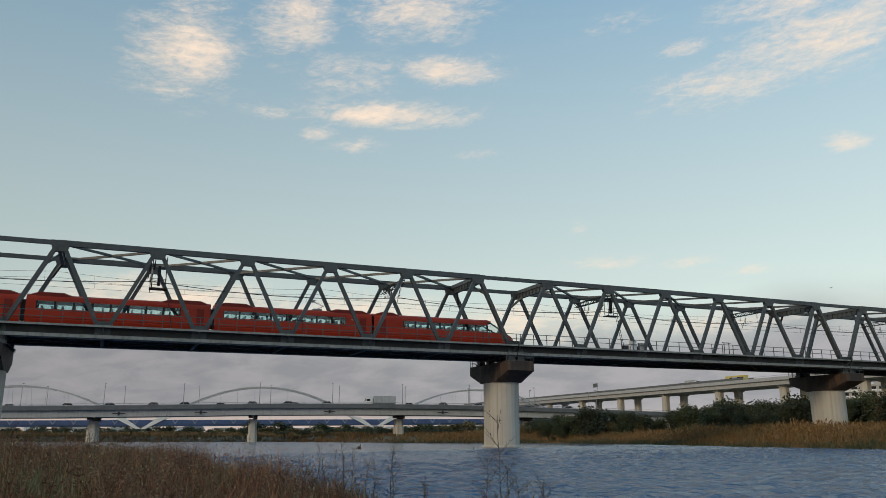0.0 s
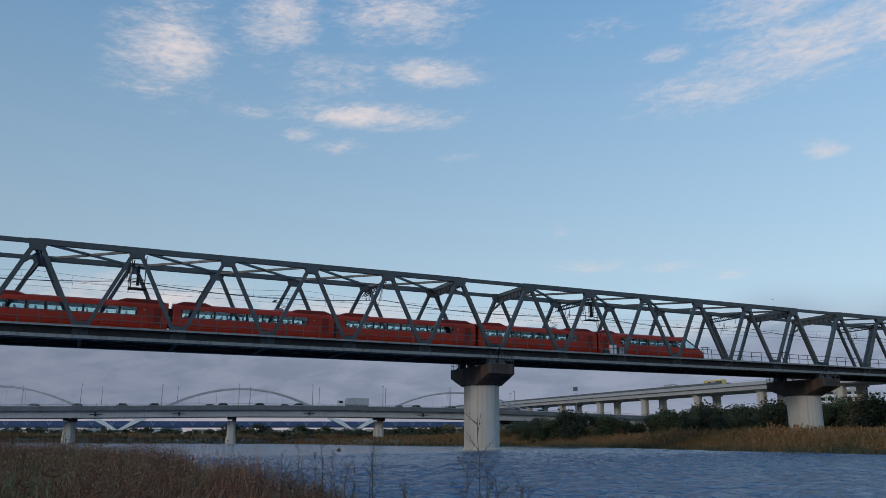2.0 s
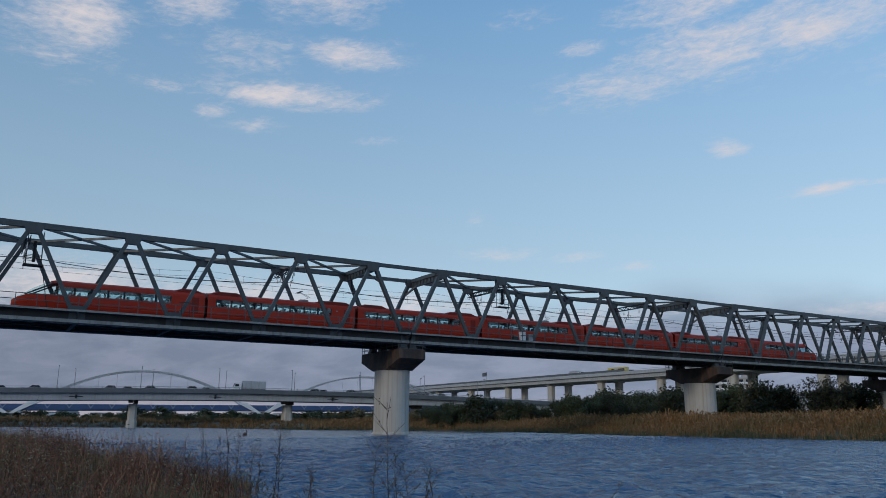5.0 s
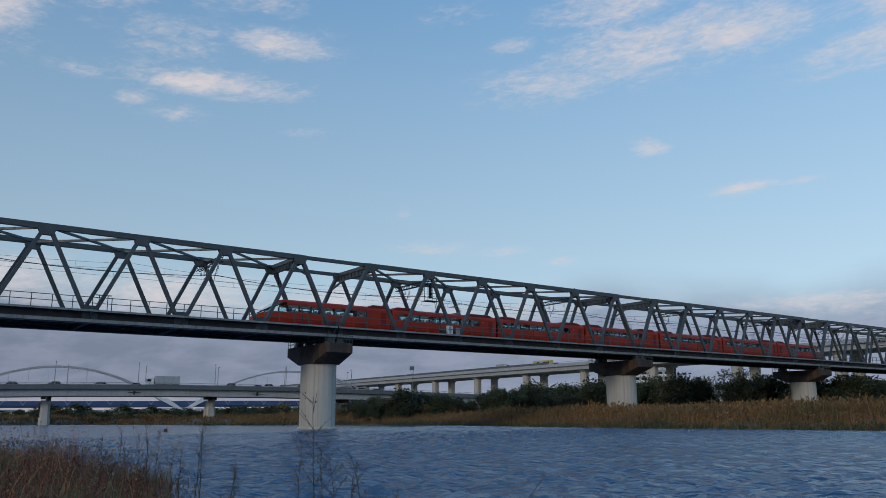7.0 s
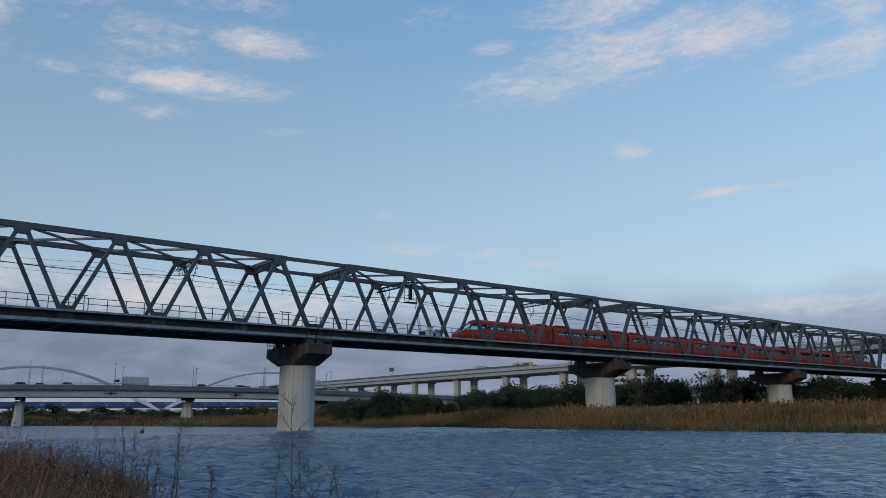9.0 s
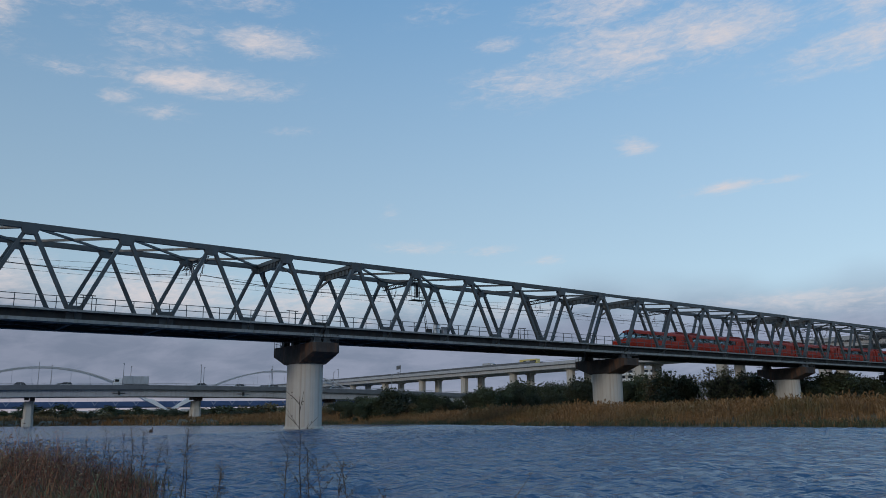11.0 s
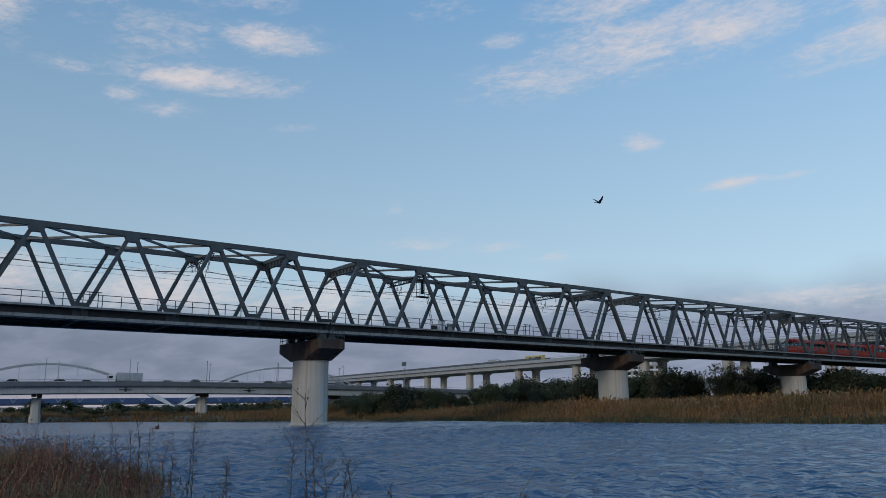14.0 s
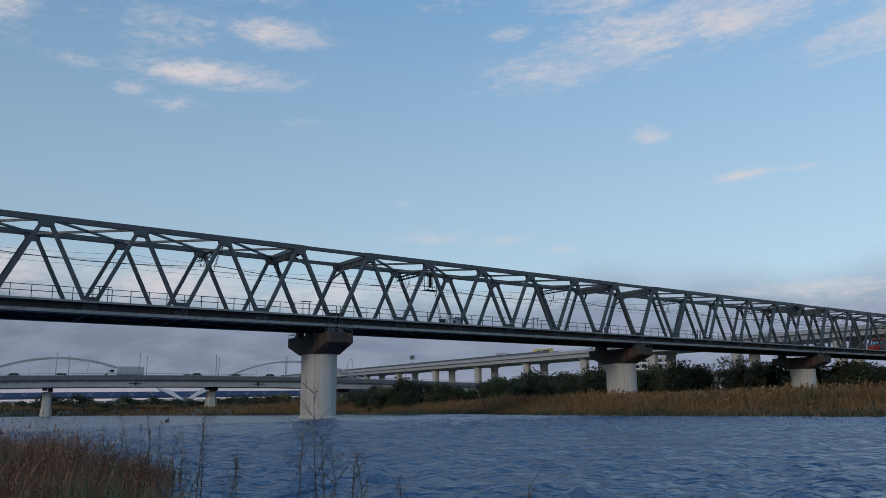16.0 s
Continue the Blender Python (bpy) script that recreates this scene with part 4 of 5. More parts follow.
def lattice_beam(x):
    th = empty("catenary_beam", BR @ Matrix.Translation((x, 0, 0)))
    tagged(th, "dark steel lattice beam carrying the overhead wires across the tracks", "catenary support", "catenary beams on the bridge")
    for z in (20.40, 20.95):
        for dx in (-0.2, 0.2):
            part("rail", beam(bmesh.new(), (dx, 0.1, z), (dx, WID - 0.1, z), 0.09, 0.09), STEEL_DARK, th)
    n = 12
    for i in range(n):
        y0, y1 = 0.2 + i * (WID - 0.4) / n, 0.2 + (i + 1) * (WID - 0.4) / n
        for dx in (-0.2, 0.2):
            part("lacing", beam(bmesh.new(), (dx, y0, 20.40 if i % 2 else 20.95), (dx, y1, 20.95 if i % 2 else 20.40), 0.06, 0.06), STEEL_DARK, th)
    for y in (1.2, 2.6, 5.1, 6.2, 7.4):
        bm = bmesh.new()
        tube(bm, (0, y, 20.35), (0, y, 19.95), 0.04, 0.04, 6)
        for k in range(3):
            tube(bm, (0, y, 19.95 - k * 0.14), (0, y, 19.87 - k * 0.14), 0.13, 0.05, 8)
        part("insulator", bm, WHITE, th, "ribbed porcelain insulator")
    for y in (2.6, 6.2):
        bm = bmesh.new()
        tube(bm, (0, y - 1.1, 19.85), (0, y - 0.1, 18.25), 0.035, 0.035, 5)
        tube(bm, (0, y - 1.1, 19.15), (0, y, 19.05), 0.03, 0.03, 5)
        tube(bm, (0, y - 1.1, 20.40), (0, y - 1.1, 18.95), 0.035, 0.035, 5)
        part("registration_arm", bm, STEEL_DARK, th)
    return th


def signal_frame(x, y):
    """A hanging working platform with a signal box and the ladder to it."""
    th = empty("signal_platform", BR @ Matrix.Translation((x, y, 0)))
    tagged(th, "black hanging signal box with caged platform and ladder", "railway signal")
    part("signal_box", cbox(-0.16, 0.16, -0.2, 0.25, 18.50, 20.80, 0.04), BLACK, th)
    for dx in (-0.75, 0.75):
        for dy in (-0.45, 0.45):
            part("hanger", beam(bmesh.new(), (dx, dy, 18.10), (dx, dy, 21.90), 0.06, 0.06, (0, 1, 0)), STEEL_DARK, th)
    part("platform", cbox(-1.0, 1.0, -0.6, 0.6, 18.02, 18.12), STEEL_DARK, th)
    for z in (18.70, 19.20):
        for dy in (-0.45, 0.45):
            part("handrail", beam(bmesh.new(), (-0.75, dy, z), (0.75, dy, z), 0.05, 0.05), STEEL_DARK, th)
    lad = bmesh.new()
    for dy in (-0.2, 0.2):
        beam(lad, (0.9, dy, 18.10), (1.9, dy, ZWALK), 0.05, 0.05)
    for i in range(14):
        u = (i + 0.5) / 14
        beam(lad, (0.9 + u, -0.2, 18.10 + (ZWALK - 18.10) * u), (0.9 + u, 0.2, 18.10 + (ZWALK - 18.10) * u), 0.035, 0.035)
    part("ladder", lad, STEEL_DARK, th)


def relay_cabinet(x, w, h, material, label):
    th = empty("relay_cabinet", BR @ Matrix.Translation((x, -0.72, ZWALK)))
    tagged(th, label, "cabinet", "trackside cabinets")
    part("body", cbox(-w / 2, w / 2, -0.25, 0.25, 0, h, 0.03), material, th)
    part("lid", cbox(-w / 2 - 0.04, w / 2 + 0.04, -0.29, 0.29, h, h + 0.06), POLE, th)
    part("door", cbox(-w / 2 + 0.05, w / 2 - 0.05, -0.27, -0.25, 0.08, h - 0.08), material, th)


def refuge(x):
    th = empty("refuge_frame", BR @ Matrix.Translation((x, -1.1, ZWALK)))
    tagged(th, "dark steel refuge frame standing on the bridge walkway", "steel frame", "refuge frames")
    for dx in (-0.45, 0.45):
        part("leg", beam(bmesh.new(), (dx, 0, 0), (dx, 0, 1.7), 0.07, 0.07, (0, 1, 0)), STEEL_DARK, th)
    part("top_bar", beam(bmesh.new(), (-0.8, 0, 1.7), (0.8, 0, 1.7), 0.1, 0.1), STEEL_DARK, th)


chord_links()
for x in BEAMS:
    lattice_beam(x)
signal_frame(11.0, 1.0)
signal_frame(-50.2, 2.4)
relay_cabinet(13.2, 0.9, 1.3, WHITE, "pale grey relay cabinet on the bridge walkway")
relay_cabinet(14.6, 0.7, 1.0, POLE, "grey relay cabinet on the bridge walkway")
relay_cabinet(11.9, 0.8, 0.6, BLACK, "black relay cabinet on the bridge walkway")
for x in (-65.5, -34.5, -10.0, 29.8, 46.0, 71.5):
    refuge(x)


# ---------------------------------------------------------------- road bridge up the river
_hd = radians(9.55)
NRM, ALONG = Vector((math.sin(_hd), math.cos(_hd), 0)), Vector((math.cos(_hd), -math.sin(_hd), 0))


def plane_matrix(depth):
    """A space whose x runs along the far bridges and whose y runs away from the river bend."""
    o = NRM * depth
    return Matrix(((ALONG.x, NRM.x, 0, o.x), (ALONG.y, NRM.y, 0, o.y), (0, 0, 1, 0), (0, 0, 0, 1)))


RB = plane_matrix(226)
RW = 14.0
RD = [(-300, 7.2), (-120, 8.2), (-52, 8.85), (-25.5, 9.35), (3.4, 9.95), (29.6, 10.2), (60.8, 10.1), (96.4, 9.4), (130, 8.5)]


def road_z(u):
    for (a, za), (b, zb) in zip(RD, RD[1:]):
        if a <= u <= b:
            return za + (zb - za) * (u - a) / (b - a)
    return RD[-1][1]


def strip(bm, rows, sect):
    """Sweep a cross-section (y, dz) along rows (u, z)."""
    return loft(bm, [[(u, y, z + dz) for y, dz in sect] for u, z in rows])


def far_road_bridge():
    th = empty("road_bridge", RB)
    tagged(th, "pale grey girder road bridge with street lamps on concrete piers", "bridge")
    part("girder", strip(bmesh.new(), RD, [(1.2, -2.55), (RW - 1.2, -2.55), (RW - 1.0, -0.75), (1.0, -0.75)]), GREYROAD, th, "pale grey box girder")
    part("deck_slab", strip(bmesh.new(), RD, [(0, -0.75), (RW, -0.75), (RW, -0.35), (0, -0.35)]), GREYDARK, th)
    part("roadway", strip(bmesh.new(), RD, [(0.4, -0.346), (RW - 0.4, -0.346), (RW - 0.4, -0.30), (0.4, -0.30)]), ASPHALT, th)
    for y in (0.0, RW - 0.3):
        part("kerb", strip(bmesh.new(), RD, [(y, -0.346), (y + 0.3, -0.346), (y + 0.3, 0.4), (y, 0.4)]), GREYDARK, th)
        for dz in (0.45, 0.85):
            part("handrail", strip(bmesh.new(), RD, [(y + 0.1, dz), (y + 0.2, dz), (y + 0.2, dz + 0.09), (y + 0.1, dz + 0.09)]), POLE, th)
    post = mesh_of("post", cbox(-0.06, 0.06, -0.05, 0.05, 0, 0.9), POLE)
    for i in range(87):
        u = -105 + i * 2.7
        o = new("post", post)
        o.parent = th
        o.matrix_basis = Matrix.Translation((u, 0.15, road_z(u) + 0.05))
    for u, zb in ((-126, 0), (-84, 0), (-42, 0), (0, -1.5), (42, 1), (81.5, 1.5), (118, 1.5)):
        z = road_z(u) - 2.55
        p = part("pier", loft(bmesh.new(), [obrect(u, RW / 2, 2.5, 4.0, zb - 1, 0.5), obrect(u, RW / 2, 2.3, 3.8, z - 1.0, 0.6)]), CONCRETE, th)
        part("pier_foot", loft(bmesh.new(), [obrect(u, RW / 2, 2.9, 4.4, zb - 1, 0.5), obrect(u, RW / 2, 2.7, 4.2, zb + 3.4, 0.6)]), CONCRETE, th)
        bm = bmesh.new()
        for du in (-0.9, 0.9):
            box(bm, u + du * 0.7 - 0.6, u + du * 0.7 + 0.6, 3.5, RW - 3.5, z - 1.0 + (0.35 if du < 0 else 0), z)
        part("bearing_block", bm, CAP, th)
    for i in range(11):
        u = -99.5 + i * 20.2
        for y, du in ((0.5, 0.0), (RW - 0.5, 3.2)):
            lamp = part("lamp_post", tube(bmesh.new(), (u + du, y, road_z(u) - 0.3), (u + du, y, road_z(u) + 6.25), 0.11, 0.07, 6), POLE, th)
            part("lamp_head", cbox(u + du - 0.1, u + du + 0.1, y, y + (1.3 if y < 1 else -1.3), road_z(u) + 6.15, road_z(u) + 6.30) if y < 1 else cbox(u + du - 0.1, u + du + 0.1, y - 1.3, y, road_z(u) + 6.15, road_z(u) + 6.30), POLE, lamp)
    for u in (-35, -14, 21, 54):
        bm = bmesh.new()
        tube(bm, (u - 1.6, 1.0, road_z(u) - 1.7), (u + 1.6, 1.0, road_z(u) - 1.7), 0.1, 0.1, 6)
        box(bm, u - 0.25, u + 0.25, 0.85, 1.1, road_z(u) - 2.2, road_z(u) - 1.2)
        part("drain_pipe", bm, BLACK, th)


def obrect(cx, cy, a, b, z, c=0.5):
    a, b = a / 2, b / 2
    return [(cx - a + c, cy - b, z), (cx + a - c, cy - b, z), (cx + a, cy - b + c, z), (cx + a, cy + b - c, z), (cx + a - c, cy + b, z), (cx - a + c, cy + b, z), (cx - a, cy + b - c, z), (cx - a, cy - b + c, z)]


far_road_bridge()


def wheel(th, x, y, r, w=0.25):
    t = part("wheel", tube(bmesh.new(), (x, y - w / 2, r), (x, y + w / 2, r), r, r, 12), BLACK, th)
    part("hub", tube(bmesh.new(), (x, y - w / 2 - 0.01, r), (x, y + w / 2 + 0.01, r), r * 0.5, r * 0.5, 8), POLE, t)


def truck(name, length, material, label):
    """Heads towards -x."""
    th = empty(name)
    tagged(th, label, "truck")
    part("cargo_box", cbox(-length / 2 + 2.4, length / 2, -1.22, 1.22, 1.0, 3.15, 0.05), material, th)
    part("chassis", cbox(-length / 2 + 0.3, length / 2 - 0.2, -0.9, 0.9, 0.6, 1.05), BLACK, th)
    a = -length / 2
    part("cab", prism(bmesh.new(), ((a, 0.55), (a + 2.1, 0.55), (a + 2.1, 2.6), (a + 0.35, 2.6), (a + 0.05, 1.6)), -1.18, 1.18), WHITE, th, "white truck cab")
    for y in (-1.2, 1.2):
        part("window", cbox(a + 0.35, a + 1.4, min(y, y * 0.98), max(y, y * 0.98), 1.6, 2.25), DARKGLASS, th)
        for x in (a + 1.2, length / 2 - 3.0, length / 2 - 1.7):
            wheel(th, x, y * 0.82, 0.5)
    part("windscreen", prism(bmesh.new(), ((a + 0.03, 1.62), (a + 0.30, 2.45), (a + 0.24, 2.47), (a - 0.03, 1.62)), -1.05, 1.05), DARKGLASS, th)
    return th


def car(label, material=None):
    """Heads towards -x."""
    th = empty("car")
    tagged(th, label, "car", "cars on the bridges")
    body = bmesh.new()
    prism(body, ((-2.1, 0.35), (2.1, 0.35), (2.15, 0.85), (1.2, 0.95), (-1.0, 0.95), (-2.1, 0.75)), -0.85, 0.85)
    part("body", body, material or CAR_PAINT, th)
    part("cabin", prism(bmesh.new(), ((-1.05, 0.95), (1.7, 0.95), (1.25, 1.48), (-0.45, 1.48)), -0.72, 0.72), DARKGLASS, th, "dark glazed cabin")
    part("roof", prism(bmesh.new(), ((-0.5, 1.48), (1.28, 1.48), (1.2, 1.53), (-0.4, 1.53)), -0.7, 0.7), material or CAR_PAINT, th)
    for x in (-1.3, 1.3):
        for y in (-0.75, 0.75):
            wheel(th, x, y, 0.32, 0.2)
    return th


TRAFFIC = []                      # thing, start along the road, lane, metres a second
TRAFFIC.append((truck("box_truck", 8.9, GREYROAD, "grey box truck with a white cab on the road bridge"), 35.7, 3.0, -1.07))
_c = [car("dark grey car on the road bridge"), car("white car on the road bridge", WHITE)]
for i, u in enumerate((-175, -158, -134, -125, -114, -105, -94, -82, -53, -44, -32, -21, -11, 0)):
    c = copy_thing(_c[i % 3 == 1], Matrix())
    u = 46 + (u + 53) * 0.9
    TRAFFIC.append((c, u, 3.0 if i % 4 else 10.0, -1.09 if i % 4 else 1.5))
TRAFFIC.append((_c[0], -38, 3.0, -1.09))
TRAFFIC.append((_c[1], 12, 10.0, 1.5))


# ---------------------------------------------------------------- blue arch bridge farther up
AB = plane_matrix(468)


def arch_bridge():
    th = empty("arch_bridge", AB @ Matrix.Rotation(radians(-0.5), 4, 'Y'))
    tagged(th, "blue-decked arch bridge with slender white arches and V piers", "bridge")
    part("deck", cbox(-330, 330, 0, 18, 7.9, 9.6), BLUE, th, "dark blue deck girder")
    part("parapet", cbox(-330, 330, -0.3, 0, 8.6, 11.2), BLUE, th, "blue parapet panel")
    for i in range(56):
        u = -294 + i * 10.5
        part("ornament", prism(bmesh.new(), ((u - 1.7, 11.1), (u - 1.1, 11.1), (u, 9.6), (u + 1.1, 11.1), (u + 1.7, 11.1), (u, 8.7)), -0.5, -0.32), BLUE_PALE, th)
    for c, peak in ((-125, 29.8), (5, 29.8), (135, 29.0)):
        for y, lean in ((1.0, 5.0), (17.0, -5.0)):
            pts = []
            for k in range(25):
                q = -1 + k / 12
                hgt = (1 - q * q)
                pts.append(Vector((c + q * 57, y + lean * hgt, 10 + (peak - 10) * hgt)))
            rings = []
            for k, p in enumerate(pts):
                rings.append([(p.x, p.y - 0.42, p.z - 0.42), (p.x, p.y + 0.42, p.z - 0.42), (p.x, p.y + 0.42, p.z + 0.42), (p.x, p.y - 0.42, p.z + 0.42)])
            part("arch_rib", loft(bmesh.new(), rings), GREYROAD, th, "slender pale arch rib")
            for k in range(3, 22, 2):
                p = pts[k]
                part("hanger", tube(bmesh.new(), (p.x, y, 10), (p.x, p.y, p.z), 0.05, 0.05, 4), POLE, th)
    for u in (-190, -60, 70, 200):
        v = part("v_pier", loft(bmesh.new(), [obrect(u, 9, 5.0, 14, -2), obrect(u, 9, 4.4, 13, 7.6)]), CONCRETE, th)
        for s in (-1, 1):
            part("v_leg", prism(bmesh.new(), ((u - s * 0.4, 6.2), (u + s * 2.4, 6.4), (u + s * 14.5, 12.6), (u + s * 9.0, 12.6)), -0.9, 3.0), WHITE, th, "white V-shaped pier leg")
    return th


arch_bridge()


# ---------------------------------------------------------------- elevated road on the far bank
EX0, EX1, EZ = 250.0, 272.0, 25.4
FAR = Matrix.Rotation(radians(-0.42), 4, 'Z')   # the expressway runs a little askew to the railway


def elevated_road():
    th = empty("elevated_road", FAR)
    tagged(th, "pale concrete elevated expressway on paired columns", "viaduct")
    for a, b in ((EX0, EX0 + 10.5), (EX0 + 11.5, EX1)):
        part("girder", cbox(a + 1.2, b - 1.2, 60, 640, EZ - 3.0, EZ - 1.2), GREYROAD, th)
        part("deck_slab", cbox(a, b, 60, 640, EZ - 1.2, EZ - 0.8), GREYROAD, th)
        for x in (a, b - 0.3):
            part("parapet", cbox(x, x + 0.3, 60, 640, EZ - 0.8, EZ + 0.2), GREYROAD, th)
            part("screen", cbox(x + 0.1, x + 0.16, 265, 560, EZ + 0.2, EZ + 1.2), GREYDARK, th, "dark noise screen")
            rl = bmesh.new()
            beam(rl, (x + 0.15, 60, EZ + 0.75), (x + 0.15, 264, EZ + 0.75), 0.1, 0.1)
            part("handrail", rl, POLE, th)
    for i in range(13):
        y = 56 + i * 38.3
        for x in (EX0 + 5.2, EX0 + 16.5):
            part("column", loft(bmesh.new(), [obrect(x, y, 3.0, 3.4, 0.5), obrect(x, y, 3.0, 3.4, EZ - 3.7)]), CONCRETE, th)
            part("crosshead", cbox(x - 2.2, x + 2.2, y - 1.75, y + 1.75, EZ - 3.7, EZ - 3.0, 0.1), CONCRETE, th)
    return th


elevated_road()


def road_sign(y):
    th = empty("road_sign", FAR @ Matrix.Translation((EX0 + 0.2, y, EZ)))
    tagged(th, "grey roadside sign board on a post above the expressway", "road sign")
    part("post", tube(bmesh.new(), (0, 0, 0.2), (0, 0, 5.2), 0.12, 0.1, 6), POLE, th)
    part("board", cbox(-0.1, 0.1, -0.4, 4.0, 3.4, 5.6, 0.02), GREYDARK, th)


road_sign(377)


def bus(label, y):
    th = empty("bus", FAR @ Matrix.Translation((EX0 + 2.4, y, EZ - 0.8)) @ Matrix.Rotation(radians(90), 4, 'Z'))
    tagged(th, label, "bus")
    part("body", cbox(-5.8, 5.8, -1.22, 1.22, 0.4, 3.2, 0.12), YELLOW, th)
    part("window_band", cbox(-5.4, 3.0, -1.24, 1.24, 1.7, 2.5), DARKGLASS, th)
    part("side_panel", cbox(-1.5, 1.3, -1.26, 1.26, 1.4, 2.6), GREYROAD, th)
    for x in (-3.5, 3.4):
        for yy in (-1.05, 1.05):
            wheel(th, x, yy, 0.5)


bus("yellow touring bus on the elevated expressway", 271)
for y in (300, 231):
    c = truck("box_truck", 8.5, GREYROAD, "grey box truck on the elevated expressway")
    c.matrix_basis = FAR @ Matrix.Translation((EX0 + 2.4, y, EZ - 0.8)) @ Matrix.Rotation(radians(90), 4, 'Z')
for y in (345, 286, 262, 205, 180):
    c = copy_thing(_c[0], FAR @ Matrix.Translation((EX0 + 2.4, y, EZ - 0.8)) @ Matrix.Rotation(radians(90), 4, 'Z'))
    tagged(c, "dark grey car on the elevated expressway")


# ---------------------------------------------------------------- buildings beyond the bank
def apartment(x, y, w, d, floors, turn, bays):
    th = empty("apartment_building", FAR @ Matrix.Translation((x, y, 2)) @ Matrix.Rotation(radians(turn), 4, 'Z'))
    tagged(th, "pale grey apartment block with rows of balconies", "apartment building", "apartment blocks")
    hgt = floors * 2.9
    part("wall", cbox(-w / 2, w / 2, 0, d, 0, hgt), HOUSE, th)
    part("roof", cbox(-w / 2 - 0.3, w / 2 + 0.3, -0.3, d + 0.3, hgt, hgt + 0.5), GREYROAD, th)
    part("stair_tower", cbox(w / 2 - 5, w / 2 - 1, 2, 6, hgt + 0.5, hgt + 3.2), HOUSE, th)
    for f in range(floors):
        for b in range(bays):
            u = -w / 2 + (b + 0.5) * w / bays
            part("window", cbox(u - w / bays * 0.33, u + w / bays * 0.33, -0.06, 0.02, f * 2.9 + 0.5, f * 2.9 + 2.4), DARKGLASS, th)
            part("balcony", cbox(u - w / bays * 0.46, u + w / bays * 0.46, -1.3, -0.07, f * 2.9 - 0.1, f * 2.9 + 1.05), WHITE, th)


def low_house(x, y, w, d, hgt, turn, label, wall=None, flat=False):
    th = empty("house", Matrix.Translation((x, y, 1.5)) @ Matrix.Rotation(radians(turn), 4, 'Z'))
    tagged(th, label, "house", "houses beyond the river")
    part("wall", cbox(-w / 2, w / 2, 0, d, 0, hgt), wall or HOUSE, th)
    if flat:
        part("roof", cbox(-w / 2 - 0.3, w / 2 + 0.3, -0.3, d + 0.3, hgt, hgt + 0.5), GREYROAD, th)
    else:
        bm = bmesh.new()
        rise = hgt + d * 0.28
        v = [bm.verts.new(p) for p in ((-w / 2 - 0.5, -0.5, hgt), (w / 2 + 0.5, -0.5, hgt), (w / 2 + 0.5, d + 0.5, hgt), (-w / 2 - 0.5, d + 0.5, hgt), (-w / 2 + 0.5, d / 2, rise), (w / 2 - 0.5, d / 2, rise))]
        for f in ((0, 1, 5, 4), (2, 3, 4, 5), (1, 2, 5), (3, 0, 4), (3, 2, 1, 0)):
            bm.faces.new([v[i] for i in f])
        part("roof", bm, ROOF, th)
    n = max(2, int(w / 3.5))
    for f in range(max(1, int(hgt / 2.8))):
        for b in range(n):
            u = -w / 2 + (b + 0.5) * w / n
            part("window", cbox(u - 0.8, u + 0.8, -0.05, 0.03, f * 2.8 + 0.9, f * 2.8 + 2.2), DARKGLASS, th)


apartment(322, 270, 27, 12, 8, -49.5, 7)
random.seed(11)
for i in range(26):
    a = radians(-6 + i * 1.75 + random.uniform(-0.6, 0.6))
    d = random.uniform(520, 640)
    flat = random.random() < 0.45
    low_house(d * math.sin(a), d * math.cos(a), random.uniform(9, 22), random.uniform(8, 12), random.uniform(5, 8.5), -math.degrees(a) + random.uniform(-20, 20),
              "pale flat-roofed building beyond the river" if flat else "pale house with a dark pitched roof beyond the river", WHITE if random.random() < 0.4 else None, flat)


# ---------------------------------------------------------------- trees
def tree_meshes(seed, hgt, spread, leaf_n, material, bare=False, leaf=1.0):
    rng = random.Random(seed)
    tr = bmesh.new()
    tube(tr, (0, 0, -0.6), (0.1, 0.05, hgt * 0.45), 0.22, 0.14, 7)
    lobes = []
    for k in range(13):
        a, e = rng.uniform(0, 6.28), rng.uniform(0.1, 1.0)
        r = spread * rng.uniform(0.25, 0.7) * (1.15 - 0.5 * e)
        tip = Vector((r * math.cos(a), r * math.sin(a), hgt * (0.06 + 0.80 * e)))
        tube(tr, (0.05, 0.02, hgt * rng.uniform(0.18, 0.42)), tip, 0.09, 0.025, 5)
        lobes.append((tip, spread * rng.uniform(0.30, 0.50)))
        if bare:
            for _ in range(10):
                q = tip + Vector((rng.gauss(0, 0.8), rng.gauss(0, 0.8), rng.uniform(0.2, 1.8)))
                tube(tr, tip * rng.uniform(0.7, 1), q, 0.03, 0.008, 4)
    lf = bmesh.new()
    for _ in range(leaf_n):
        c, r = lobes[rng.randrange(len(lobes))]
        d = Vector((rng.gauss(0, 1), rng.gauss(0, 1), rng.gauss(0, 0.75))).normalized() * r * rng.uniform(0.35, 1.08)
        p = c + d
        p.z = max(p.z, hgt * rng.uniform(0.0, 0.12))
        s = rng.uniform(0.10, 0.24) * leaf
        n = Vector((rng.gauss(0, 1), rng.gauss(0, 1), rng.gauss(0.5, 0.8))).normalized()
        u = n.orthogonal().normalized()
        u = (Matrix.Rotation(rng.uniform(0, 6.28), 3, n) @ u)
        w = n.cross(u)
        vs = [lf.verts.new(p + u * s * 1.3), lf.verts.new(p + w * s * 0.6 + n * s * 0.2), lf.verts.new(p - u * s * 1.1), lf.verts.new(p - w * s * 0.6 + n * s * 0.15)]
        lf.faces.new(vs)
    return mesh_of("trunk", tr, BARK), mesh_of("crown", lf, material)


